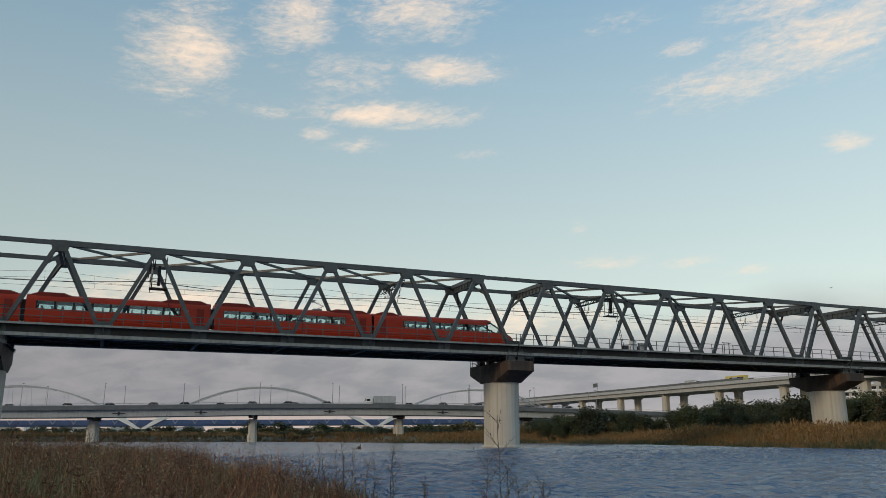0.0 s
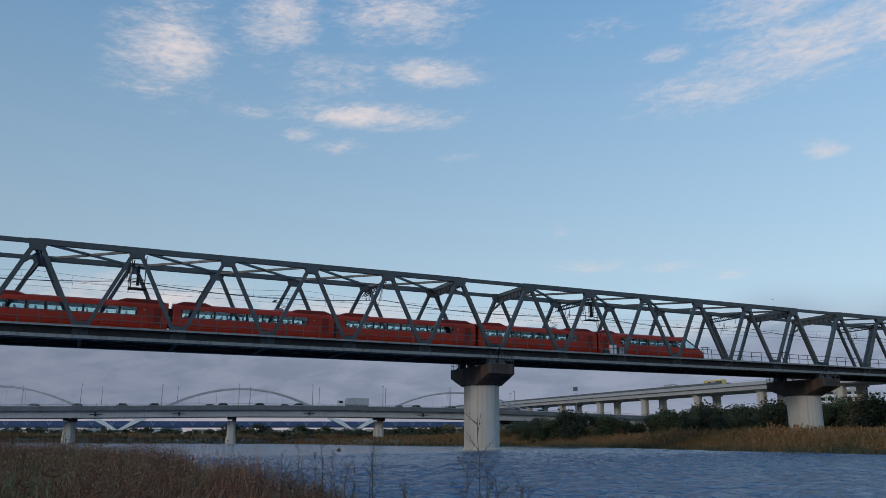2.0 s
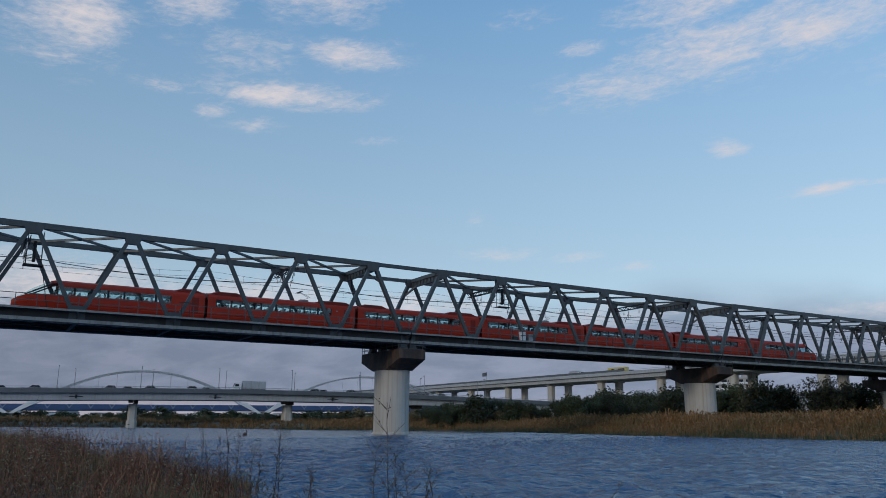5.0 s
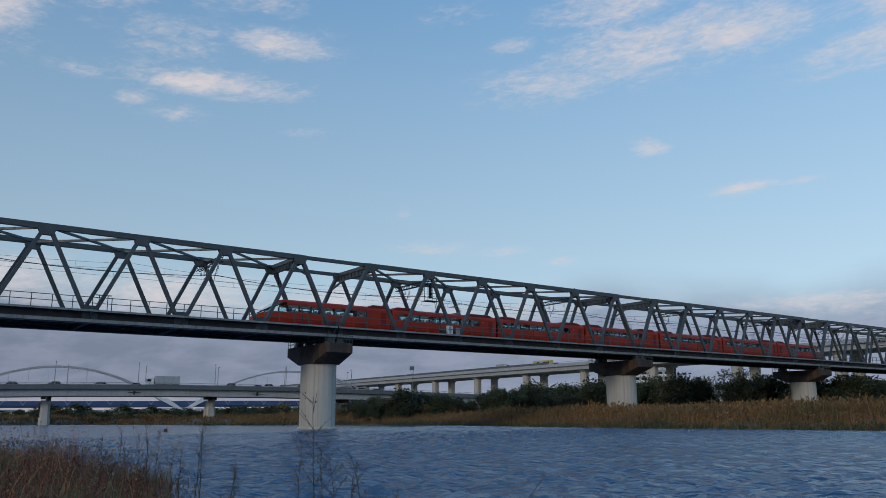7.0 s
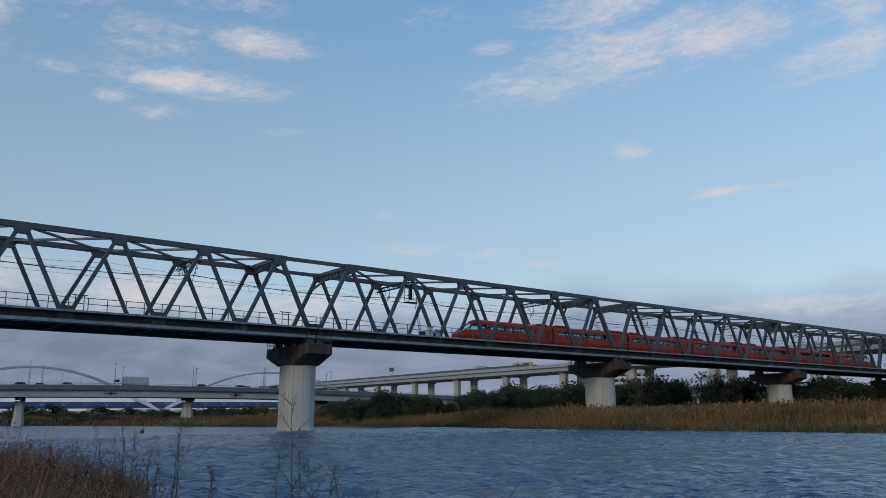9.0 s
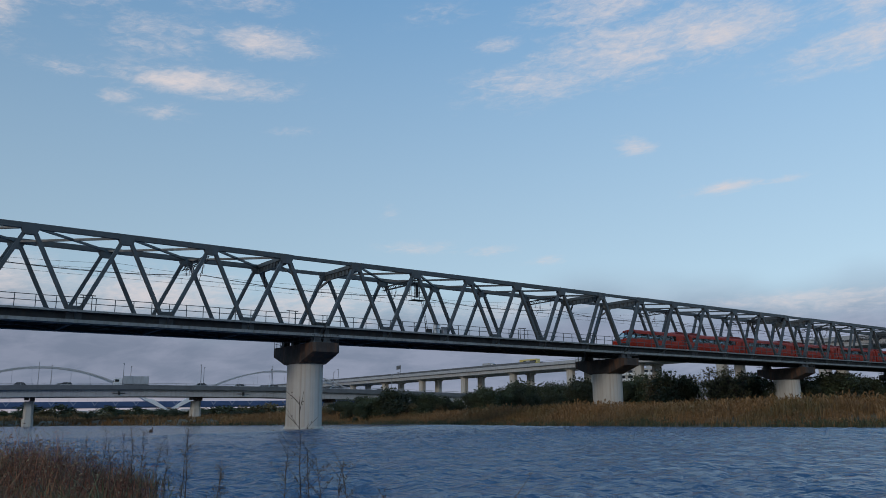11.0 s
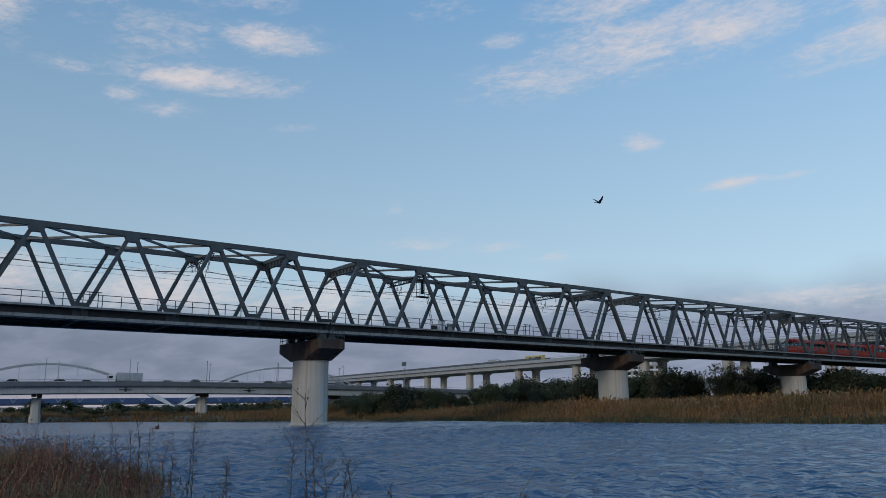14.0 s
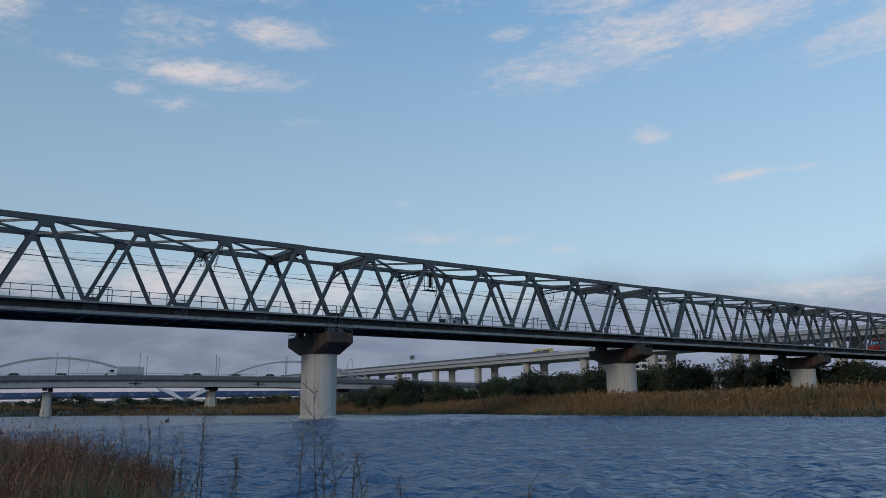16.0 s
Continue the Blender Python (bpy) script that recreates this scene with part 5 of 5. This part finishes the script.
KINDS = [tree_meshes(1, 8.5, 4.2, 4600, LEAF), tree_meshes(2, 7.0, 4.6, 4600, LEAF), tree_meshes(3, 9.5, 4.0, 4600, LEAF),
         tree_meshes(4, 5.0, 3.8, 3600, LEAF), tree_meshes(5, 8.5, 3.6, 1500, LEAF_DRY, True), tree_meshes(6, 4.0, 3.2, 1500, LEAF_DRY),
         tree_meshes(7, 7.0, 4.6, 800, LEAF, leaf=2.0), tree_meshes(8, 5.0, 3.8, 700, LEAF, leaf=2.0), tree_meshes(9, 4.0, 3.2, 600, LEAF_DRY, leaf=1.8)]


def tree(kind, x, y, size, label, wide=1.0):
    th = empty("tree", Matrix.Translation((x, y, ground_z(x, y))) @ Matrix.Rotation(random.uniform(0, 6.28), 4, 'Z') @ Matrix.Diagonal((wide * size * random.uniform(0.9, 1.25), wide * size * random.uniform(0.9, 1.25), size, 1)))
    tagged(th, label, "tree", "trees on the far bank")
    for nm, me in zip(("trunk", "crown"), KINDS[kind]):
        o = new(nm, me)
        o.parent = th


def plant_trees():
    random.seed(5)
    G = "dense dark evergreen tree on the far river bank"
    # the belt behind the reeds: place, and the height of its top over the water
    line = [(116, 205, 7.0), (124, 196, 8.0), (110, 190, 6.8), (132, 188, 8.5), (106, 203, 6.0), (113, 192, 7.5), (120, 183, 9.2), (126, 178, 8.6), (131, 172, 7.2), (137, 170, 9.6), (143, 166, 11.0), (149, 161, 11.4), (150, 152, 10.8), (150, 143, 11.0), (152, 134, 10.4), (150, 126, 10.6),
            (153, 119, 11.2), (157, 112, 11.4), (160, 105, 11.6), (166, 100, 11.2), (174, 96, 11.0), (184, 94, 11.4), (195, 96, 11.4), (206, 98, 12.2), (216, 97, 11.6), (228, 94, 11.4), (240, 90, 11.0), (252, 86, 10.5)]
    line = [(x * 0.84, y * 0.84, top * 0.84 + 0.2) if y > 165 else (x, y, top) for x, y, top in line]
    for x, y, top in line:
        for k in range(3):
            px, py = x + random.uniform(-3, 5) + k * 3.5, y + random.uniform(-4, 4) + k * 2.5
            kind = random.choice((0, 1, 2, 3))
            hh = (8.5, 7.0, 9.5, 5.0)[kind]
            size = (top - ground_z(px, py)) / hh * random.uniform(0.82, 1.02) / 1.02
            tree(kind, px, py, size, G)
    for x, y in ((140, 139), (144, 143), (139, 145), (147, 148), (135, 150)):
        tree(3, x, y, random.uniform(0.9, 1.2), G)
    for x, y, top in ((157, 107, 13.2), (161, 103, 13.4), (152, 118, 12.0)):
        tree(4, x, y, (top - 2) / 9.6, "half-bare tree with fine twigs on the far bank")
    for x, y in ((110, 147), (104, 151), (92, 168), (141, 150), (118, 138)):
        tree(5, x, y, random.uniform(0.7, 1.0), "yellowing bush on the far river bank")
    # low growth at the far end of the river
    for i in range(150):
        a = radians(-9 + i * 0.31 + random.uniform(-0.4, 0.4))
        d = random.uniform(300, 420) if i % 2 else random.uniform(262, 300)
        kind = random.choice((6, 7, 7, 8))
        hh = (7.0, 5.0, 4.0)[kind - 6]
        want = random.uniform(2.4, 5.0) * (1.0 if a > 0.14 else 0.6) if d > 300 else random.uniform(1.2, 2.4) if a > 0.14 else random.uniform(0.5, 1.1)
        tree(kind, d * math.sin(a), d * math.cos(a), want / hh, "low dark bush at the far end of the river" if want < 4.2 else "low dark tree at the far end of the river", 1.9)
    # woods behind, up to the skyline
    for i in range(60):
        a = radians(-8 + i * 1.35)
        d = random.uniform(440, 520)
        kind = random.choice((6, 6, 7))
        tree(kind, d * math.sin(a), d * math.cos(a), random.uniform(0.6, 0.95), "distant dark tree beyond the river", 1.5)


plant_trees()


# ---------------------------------------------------------------- reeds, weeds and stems
def blades(spots, material, name, label, blade_n, lean, width, plume=False):
    """One sheet of many thin bent blades. spots: x, y, height."""
    rng = random.Random(9)
    vs, fs = [], []
    for x, y, hgt in spots:
        z = ground_z(x, y) - 0.05
        for _ in range(blade_n):
            a = rng.uniform(0, 6.28)
            h = hgt * rng.uniform(0.55, 1.1)
            bx, by = x + rng.gauss(0, 0.22), y + rng.gauss(0, 0.22)
            ca, sa = math.cos(a), math.sin(a)
            l = rng.uniform(0.05, lean) * h
            w = width * rng.uniform(0.6, 1.3)
            n = len(vs)
            vs += [(bx - sa * w, by + ca * w, z), (bx + sa * w, by - ca * w, z),
                   (bx + ca * l * 0.35 + sa * w * 0.8, by + sa * l * 0.35 - ca * w * 0.8, z + h * 0.6),
                   (bx + ca * l * 0.35 - sa * w * 0.8, by + sa * l * 0.35 + ca * w * 0.8, z + h * 0.6),
                   (bx + ca * l, by + sa * l, z + h)]
            fs += [(n, n + 1, n + 2, n + 3), (n + 3, n + 2, n + 4)]
            if plume and rng.random() < 0.35:
                m = len(vs)
                vs += [(bx + ca * l, by + sa * l, z + h * 0.86), (bx + ca * l * 1.3 + sa * 0.09, by + sa * l * 1.3 - ca * 0.09, z + h * 1.0), (bx + ca * l * 1.7, by + sa * l * 1.7, z + h * 1.08), (bx + ca * l * 1.3 - sa * 0.09, by + sa * l * 1.3 + ca * 0.09, z + h * 0.98)]
                fs += [(m, m + 1, m + 2, m + 3)]
    me = bpy.data.meshes.new(name)
    me.from_pydata(vs, [], fs)
    me.materials.append(material)
    return tagged(new(name, me), label, "reeds" if "reed" in name else "weeds", kind="stuff")


def plant_reeds():
    random.seed(21)
    spots, low = [], []
    while len(spots) < 11000:
        x, y = random.uniform(72, 150), random.uniform(15, 185)
        g = shore_gap(x, y)
        if 1.0 < g < 45 and random.random() < (1.0 if g < 14 else 0.45):
            patch = noise.noise((x * 0.06, y * 0.06, 7))
            spots.append((x, y, (0.45 + 1.35 * smooth01(g / 13)) * (1.0 + 0.4 * patch) * random.uniform(0.8, 1.15) * (1.0 if y < 125 else 0.75)))
    blades(spots, REED, "reed_bed", "tall golden-brown dry reeds along the far bank", 8, 0.4, 0.036, True)
    fringe = []
    while len(fringe) < 3500:
        x, y = random.uniform(60, 120), random.uniform(15, 185)
        g = shore_gap(x, y)
        if 0.2 < g < 7 and noise.noise((x * 0.09, y * 0.09, 4)) + random.uniform(-0.3, 0.3) > 0:
            fringe.append((x, y, random.uniform(0.3, 0.8)))
    blades(fringe, WEED_GREEN, "bank_weeds", "low green grass at the foot of the reeds", 7, 0.7, 0.04)
    while len(low) < 8000:
        x, y = random.uniform(-150, 110), random.uniform(165, 330)
        g = shore_gap(x, y)
        if 0.5 < g < 60:
            low.append((x, y, random.uniform(0.5, 1.3)))
    blades(low, REED, "reed_bed", "low brown grass on the sandbar at the far end", 6, 0.5, 0.09)


plant_reeds()


def sprigs(spots):
    """Fine upright branching stalks that rise out of the weeds, in one sheet."""
    rng = random.Random(77)
    vs, fs = [], []

    def stalk(a, b, w):
        d = (b - a).normalized()
        for side in (Vector((d.y, -d.x, 0)), Vector((0.3, 0.9, 0.1)).cross(d)):
            side = side.normalized() * w if side.length > 1e-4 else Vector((w, 0, 0))
            n = len(vs)
            vs.extend((tuple(a - side), tuple(a + side), tuple(b + side * 0.5), tuple(b - side * 0.5)))
            fs.append((n, n + 1, n + 2, n + 3))

    for x, y, hgt in spots:
        H = max(0.25, hgt) * rng.uniform(0.9, 1.4)
        a = Vector((x, y, ground_z(x, y)))
        top = a + Vector((rng.gauss(0, 0.1) * H, rng.gauss(0, 0.1) * H, H))
        stalk(a, top, 0.0032)
        for _ in range(rng.randint(4, 9)):
            b = a.lerp(top, rng.uniform(0.4, 0.98))
            L = H * rng.uniform(0.1, 0.3)
            t = rng.uniform(0, 6.28)
            e = b + Vector((math.cos(t) * L * 0.6, math.sin(t) * L * 0.6, L * rng.uniform(0.4, 1.0)))
            stalk(b, e, 0.0018)
            for _ in range(3):
                q = b.lerp(e, rng.uniform(0.4, 1.0))
                stalk(q, q + Vector((rng.gauss(0, 0.02), rng.gauss(0, 0.02), rng.uniform(0.005, 0.035))), 0.0035)
    me = bpy.data.meshes.new("weed_stalks")
    me.from_pydata(vs, [], fs)
    me.materials.append(WEED)
    tagged(new("weed_stalks", me), "fine red-brown branching stalks above the weeds", "weeds", kind="stuff")


def plant_weeds():
    random.seed(31)
    spots = []
    while len(spots) < 15000:
        y = 5.5 + 60 * random.random() ** 1.7
        x = random.uniform(-0.16 * y - 5.0, 5.5)
        b = near_gap(x, y)
        if b > 0.1 and not (0.2 < x < 1.5 and 7.4 < y < 8.8):
            patch = noise.noise((x * 0.5, y * 0.3, 2)) + 0.5 * noise.noise((x * 1.4, y * 0.9, 5))
            spots.append((x, y, (0.18 + 0.5 * smooth01(b / 1.6 + 0.4) * (0.85 + 0.9 * patch) * (0.75 + 0.35 * smooth01((y - 8) / 12))) * random.uniform(0.5, 1.2)))
    kinds = {"red": [], "green": [], "dark": []}
    for x, y, hgt in spots:
        q = noise.noise((x * 0.8, y * 0.35, 11)) + random.uniform(-0.25, 0.25)
        kinds["green" if q > 0.22 else "dark" if q < -0.2 else "red"].append((x, y, hgt * random.choice((0.6, 0.8, 1.0, 1.0, 1.35)) * (0.8 if q > 0.22 else 1.0)))
    blades(kinds["red"], WEED, "weed_patch", "tangled red-brown dry weeds on the near bank", 8, 0.8, 0.005)
    blades(kinds["green"], WEED_GREEN, "weed_patch", "low green weeds among the dry growth on the near bank", 9, 0.9, 0.006)
    blades(kinds["dark"], WEED_DARK, "weed_patch", "dark withered weeds in the hollows of the near bank", 8, 0.9, 0.005)
    sprigs(random.sample(spots, 900))
    leafy = kinds["red"] + kinds["dark"]
    rng = random.Random(4)
    for nm, label, material, count, low_, high_ in (("weed_leaves", "small dry red-brown leaves among the weeds", WEED, 15, 0.1, 1.0), ("weed_seeds", "pale straw-coloured seed heads among the weeds", STRAW, 2, 0.5, 1.1)):
        vs, fs = [], []
        for x, y, hgt in leafy:
            z = ground_z(x, y)
            far = math.hypot(x, y)
            for _ in range(count):
                p = Vector((x + rng.gauss(0, 0.2), y + rng.gauss(0, 0.2), z + hgt * rng.uniform(low_, high_)))
                d = Vector((rng.gauss(0, 1), rng.gauss(0, 1), rng.gauss(0, 0.8))).normalized()
                w = d.orthogonal().normalized()
                s = min(0.036, 0.0022 * far) * rng.uniform(0.5, 1.1)
                n = len(vs)
                vs += [tuple(p - d * s), tuple(p + w * s * 0.35), tuple(p + d * s), tuple(p - w * s * 0.35)]
                fs.append((n, n + 1, n + 2, n + 3))
        me = bpy.data.meshes.new(nm)
        me.from_pydata(vs, [], fs)
        me.materials.append(material)
        tagged(new(nm, me), label, "weeds", kind="stuff")


plant_weeds()


def tall_stem(x, y, top, seed, heads=True):
    rng = random.Random(seed)
    z = ground_z(x, y) - 0.05
    th = empty("dry_plant", Matrix.Translation((x, y, z)))
    tagged(th, "tall leafless dry plant stem with fine side twigs and seed heads", "dry plant", "dry plants at the water's edge")
    H = top - z
    st = bmesh.new()
    p, pts = Vector((0, 0, 0)), []
    lean = Vector((rng.uniform(-0.07, 0.07), rng.uniform(-0.07, 0.07), 0))
    n = 9
    for k in range(n + 1):
        pts.append(Vector((0, 0, H * k / n)) + lean * H * (k / n) ** 1.5 + Vector((rng.gauss(0, 0.008), rng.gauss(0, 0.008), 0)))
    for k in range(n):
        tube(st, pts[k], pts[k + 1], 0.0055 * (1 - k / n) + 0.002, 0.0055 * (1 - (k + 1) / n) + 0.002, 5)
    part("stem", st, STEM, th)
    hd = bmesh.new()
    for k in range(2, n + 1):
        for _ in range(2 if k < 5 else 4):
            a = rng.uniform(0, 6.28)
            L = H * rng.uniform(0.08, 0.26) * (1.1 - 0.5 * k / n)
            b = pts[k - 1].lerp(pts[k], rng.random())
            e = b + Vector((math.cos(a) * L * 0.7, math.sin(a) * L * 0.7, L * rng.uniform(0.5, 1.0)))
            tw = tube(bmesh.new(), b, e, 0.0022, 0.0012, 4)
            part("twig", tw, STEM, th)
            if heads:
                for _ in range(2):
                    q = b.lerp(e, rng.uniform(0.35, 1.05)) + Vector((rng.gauss(0, 0.012), rng.gauss(0, 0.012), rng.gauss(0, 0.012)))
                    s = rng.uniform(0.003, 0.0055)
                    bmesh.ops.create_icosphere(hd, subdivisions=1, radius=s, matrix=Matrix.Translation(q) @ Matrix.Diagonal((1, 1, rng.uniform(0.8, 1.8), 1)))
    if heads:
        tagged(part("seed", hd, STEM, th), kind="stuff")


def plant_stems():
    # azimuth (degrees), distance, height of the tip over the water
    for i, (a, d, top) in enumerate(((26.8, 6.4, 1.40), (19.0, 9.0, 1.20), (18.7, 9.3, 1.10), (15.8, 9.6, 1.20), (16.2, 9.9, 1.12), (15.1, 9.3, 1.05), (13.5, 9.8, 1.10), (12.8, 10.5, 1.05), (25.4, 6.6, 1.05), (27.6, 6.3, 0.98),
                                     (29.2, 5.9, 0.92), (30.0, 5.8, 0.88), (20.8, 7.6, 0.82), (21.3, 7.9, 0.78), (16.9, 9.2, 1.0), (33.5, 5.0, 0.80), (41.0, 4.4, 0.80), (14.4, 10.0, 0.98), (17.6, 8.8, 0.9), (28.4, 6.0, 0.95))):
        tall_stem(d * math.sin(radians(a + 0.42)), d * math.cos(radians(a + 0.42)), top, 40 + i)


plant_stems()


def bank_stones():
    random.seed(8)
    for i in range(16):
        x, y = random.uniform(0.1, 1.5), random.uniform(7.3, 8.9)
        bm = bmesh.new()
        bmesh.ops.create_icosphere(bm, subdivisions=2, radius=random.uniform(0.1, 0.28))
        for v in bm.verts:
            v.co *= 1 + 0.25 * noise.noise(v.co * 5 + Vector((i, 0, 0)))
            v.co.z *= 0.6
        ob = part("stone", bm, CONCRETE)
        ob.matrix_basis = Matrix.Translation((x, y, ground_z(x, y) + 0.03))
        tagged(ob, "pale rounded stone among the weeds", "stone", "stones on the near bank")


bank_stones()


def river_stone(x, y):
    bm = bmesh.new()
    bmesh.ops.create_icosphere(bm, subdivisions=2, radius=0.22)
    for v in bm.verts:
        v.co *= 1 + 0.3 * noise.noise(v.co * 4)
    ob = part("stone", bm, CAP)
    ob.matrix_basis = Matrix.Translation((x, y, 0.1))
    tagged(ob, "dark wet stone standing out of the river", "stone")
    post = part("stake", tube(bmesh.new(), (x + 0.1, y, -1.6), (x + 0.15, y + 0.05, 0.55), 0.06, 0.045, 6), BARK)
    tagged(post, "short dark wooden stake in the river", "stake")


river_stone(26.6, 87.0)


# ---------------------------------------------------------------- birds
def bird(span_m, label):
    """A dark bird, beak towards +x."""
    th = empty("bird")
    tagged(th, label, "bird", "birds over the river")
    s = span_m
    r = lambda x, w, h, z=0: [(x, w * math.cos(t), z + h * math.sin(t)) for t in [2 * math.pi * i / 8 for i in range(8)]]
    part("body", loft(bmesh.new(), [r(-0.22 * s, 0.01 * s, 0.006 * s), r(-0.1 * s, 0.05 * s, 0.04 * s), r(0.03 * s, 0.065 * s, 0.06 * s), r(0.13 * s, 0.04 * s, 0.045 * s, 0.01 * s), r(0.2 * s, 0.012 * s, 0.012 * s, 0.012 * s)]), BLACK, th)
    part("tail", prism_xy([(-0.2 * s, -0.02 * s), (-0.36 * s, -0.07 * s), (-0.36 * s, 0.07 * s), (-0.2 * s, 0.02 * s)], -0.004 * s, 0.004 * s), BLACK, th)
    wings = []
    for sy in (-1, 1):
        w = part("wing", prism_xy([(q[0] * s, sy * q[1] * s) for q in ((0.1, 0.0), (0.12, 0.2), (0.04, 0.42), (-0.06, 0.5), (-0.06, 0.3), (-0.1, 0.12), (-0.09, 0.0))], -0.005 * s, 0.005 * s), BLACK, th)
        w.location = (0, sy * 0.03 * s, 0.02 * s)
        wings.append((w, sy))
    return th, wings


def prism_xy(pts, z0, z1):
    bm = bmesh.new()
    A = [bm.verts.new((x, y, z0)) for x, y in pts]
    B = [bm.verts.new((x, y, z1)) for x, y in pts]
    bm.faces.new(A[::-1])
    bm.faces.new(B)
    n = len(pts)
    for i in range(n):
        bm.faces.new((A[i], A[(i + 1) % n], B[(i + 1) % n], B[i]))
    bmesh.ops.recalc_face_normals(bm, faces=bm.faces[:])
    return bm


def fold_wings(wings):
    for w, sy in wings:
        w.matrix_basis = Matrix.Translation((0, sy * 0.02, 0.02)) @ Matrix.Rotation(radians(-sy * 75), 4, 'X')


PERCH, _w = bird(0.6, "dark bird perched on the top chord of the bridge")
fold_wings(_w)
PERCH.matrix_basis = BR @ Matrix.Translation((91.5, 0, ZT + 0.4)) @ Matrix.Rotation(radians(200), 4, 'Z') @ Matrix.Rotation(radians(-35), 4, 'Y')
LANDING, LANDING_WINGS = bird(0.75, "dark bird gliding in to land on the bridge")
SWIFT, SWIFT_WINGS = bird(0.62, "dark bird flying fast over the river")


def sky_point(az, el, d):
    """A point d metres from the lens, by compass degrees and elevation."""
    a, e = radians(az + 0.42), radians(el - 0.09)
    return Vector((d * math.sin(a) * math.cos(e), d * math.cos(a) * math.cos(e), EYE + d * math.sin(e)))


# ---------------------------------------------------------------- what moves
def motions():
    for ob, off in TRAIN:
        walk(ob, [(t, BR @ Matrix.Translation((x - off, 6.2, ZRAIL))) for t, x in TRAIN_ROWS])
    for ob, u, lane, speed in TRAFFIC:
        turn = Matrix.Rotation(0 if speed < 0 else math.pi, 4, 'Z')
        walk(ob, [(t, RB @ Matrix.Translation((u + speed * t, lane, road_z(u + speed * t) - 0.3)) @ turn) for t in (0, 8, 16)])
    # a bird that glides in and settles on the top chord
    walk(LANDING, [(t, BR @ pose(40.1 + x, 0, ZT + 0.4 + z, 0, p, 185)) for t, x, z, p in ((0, 14, 2.6, 5), (1, 8.2, 1.6, 5), (2, 5.6, 1.0, 0), (3, 3.6, 0.7, -10), (4, 0.8, 0.25, -25), (4.6, 0, 0, -35), (16, 0, 0, -35))])
    for w, sy in LANDING_WINGS:
        walk(w, [(t, pose(0, sy * 0.022, 0.015, sy * a, 0, 0)) for t, a in ((0, 25), (0.3, -20), (0.6, 30), (0.9, -15), (1.2, 25), (1.6, 5), (2.4, 10), (2.8, 35), (3.1, -15), (3.4, 40), (3.8, 0), (4.3, -40), (4.8, -75), (16, -75))])
    # a bird that crosses the sky
    sky_rows = [(t, sky_point(a, e, d)) for t, a, e, d in ((13.4, 12.08, 28.50, 15.0), (13.5, 19.15, 26.77, 17.0), (13.6, 25.88, 24.70, 19.0), (13.7, 31.87, 22.01, 21.5), (13.8, 37.82, 18.93, 24.0), (13.9, 43.11, 16.56, 26.5), (14.0, 48.08, 15.08, 29.0), (14.1, 52.56, 14.42, 31.5), (14.2, 56.38, 13.66, 34.0), (14.3, 59.83, 12.60, 36.5), (14.4, 62.78, 11.20, 39.0), (14.5, 65.92, 9.65, 42.0), (14.6, 68.85, 8.11, 45.0))]
    way = (sky_rows[1][1] - sky_rows[0][1])
    first = sky_rows[0][1]
    sky_rows[:0] = [(0.0, first - way * 2 + Vector((-38, -24, 1))), (8.0, first - way * 2 + Vector((-16, -10, 0.5))), (13.2, first - way * 2), (13.3, first - way)]
    end = (sky_rows[-1][1] - sky_rows[-2][1])
    sky_rows.append((16.0, sky_rows[-1][1] + end * 14))
    heads = [(b[1] - a[1]).to_track_quat('X', 'Z').to_matrix().to_4x4() for a, b in zip(sky_rows, sky_rows[1:])]
    walk(SWIFT, [(t, Matrix.Translation(p) @ h) for (t, p), h in zip(sky_rows, heads + heads[-1:])])
    for w, sy in SWIFT_WINGS:
        walk(w, [(0, pose(0, sy * 0.013, 0.008, sy * 10, 0, 0))] + [(13.3 + 0.1 * k, pose(0, sy * 0.013, 0.008, sy * (38 if k % 2 else -22), 0, 0)) for k in range(14)] + [(16, pose(0, sy * 0.013, 0.008, sy * 10, 0, 0))])


motions()
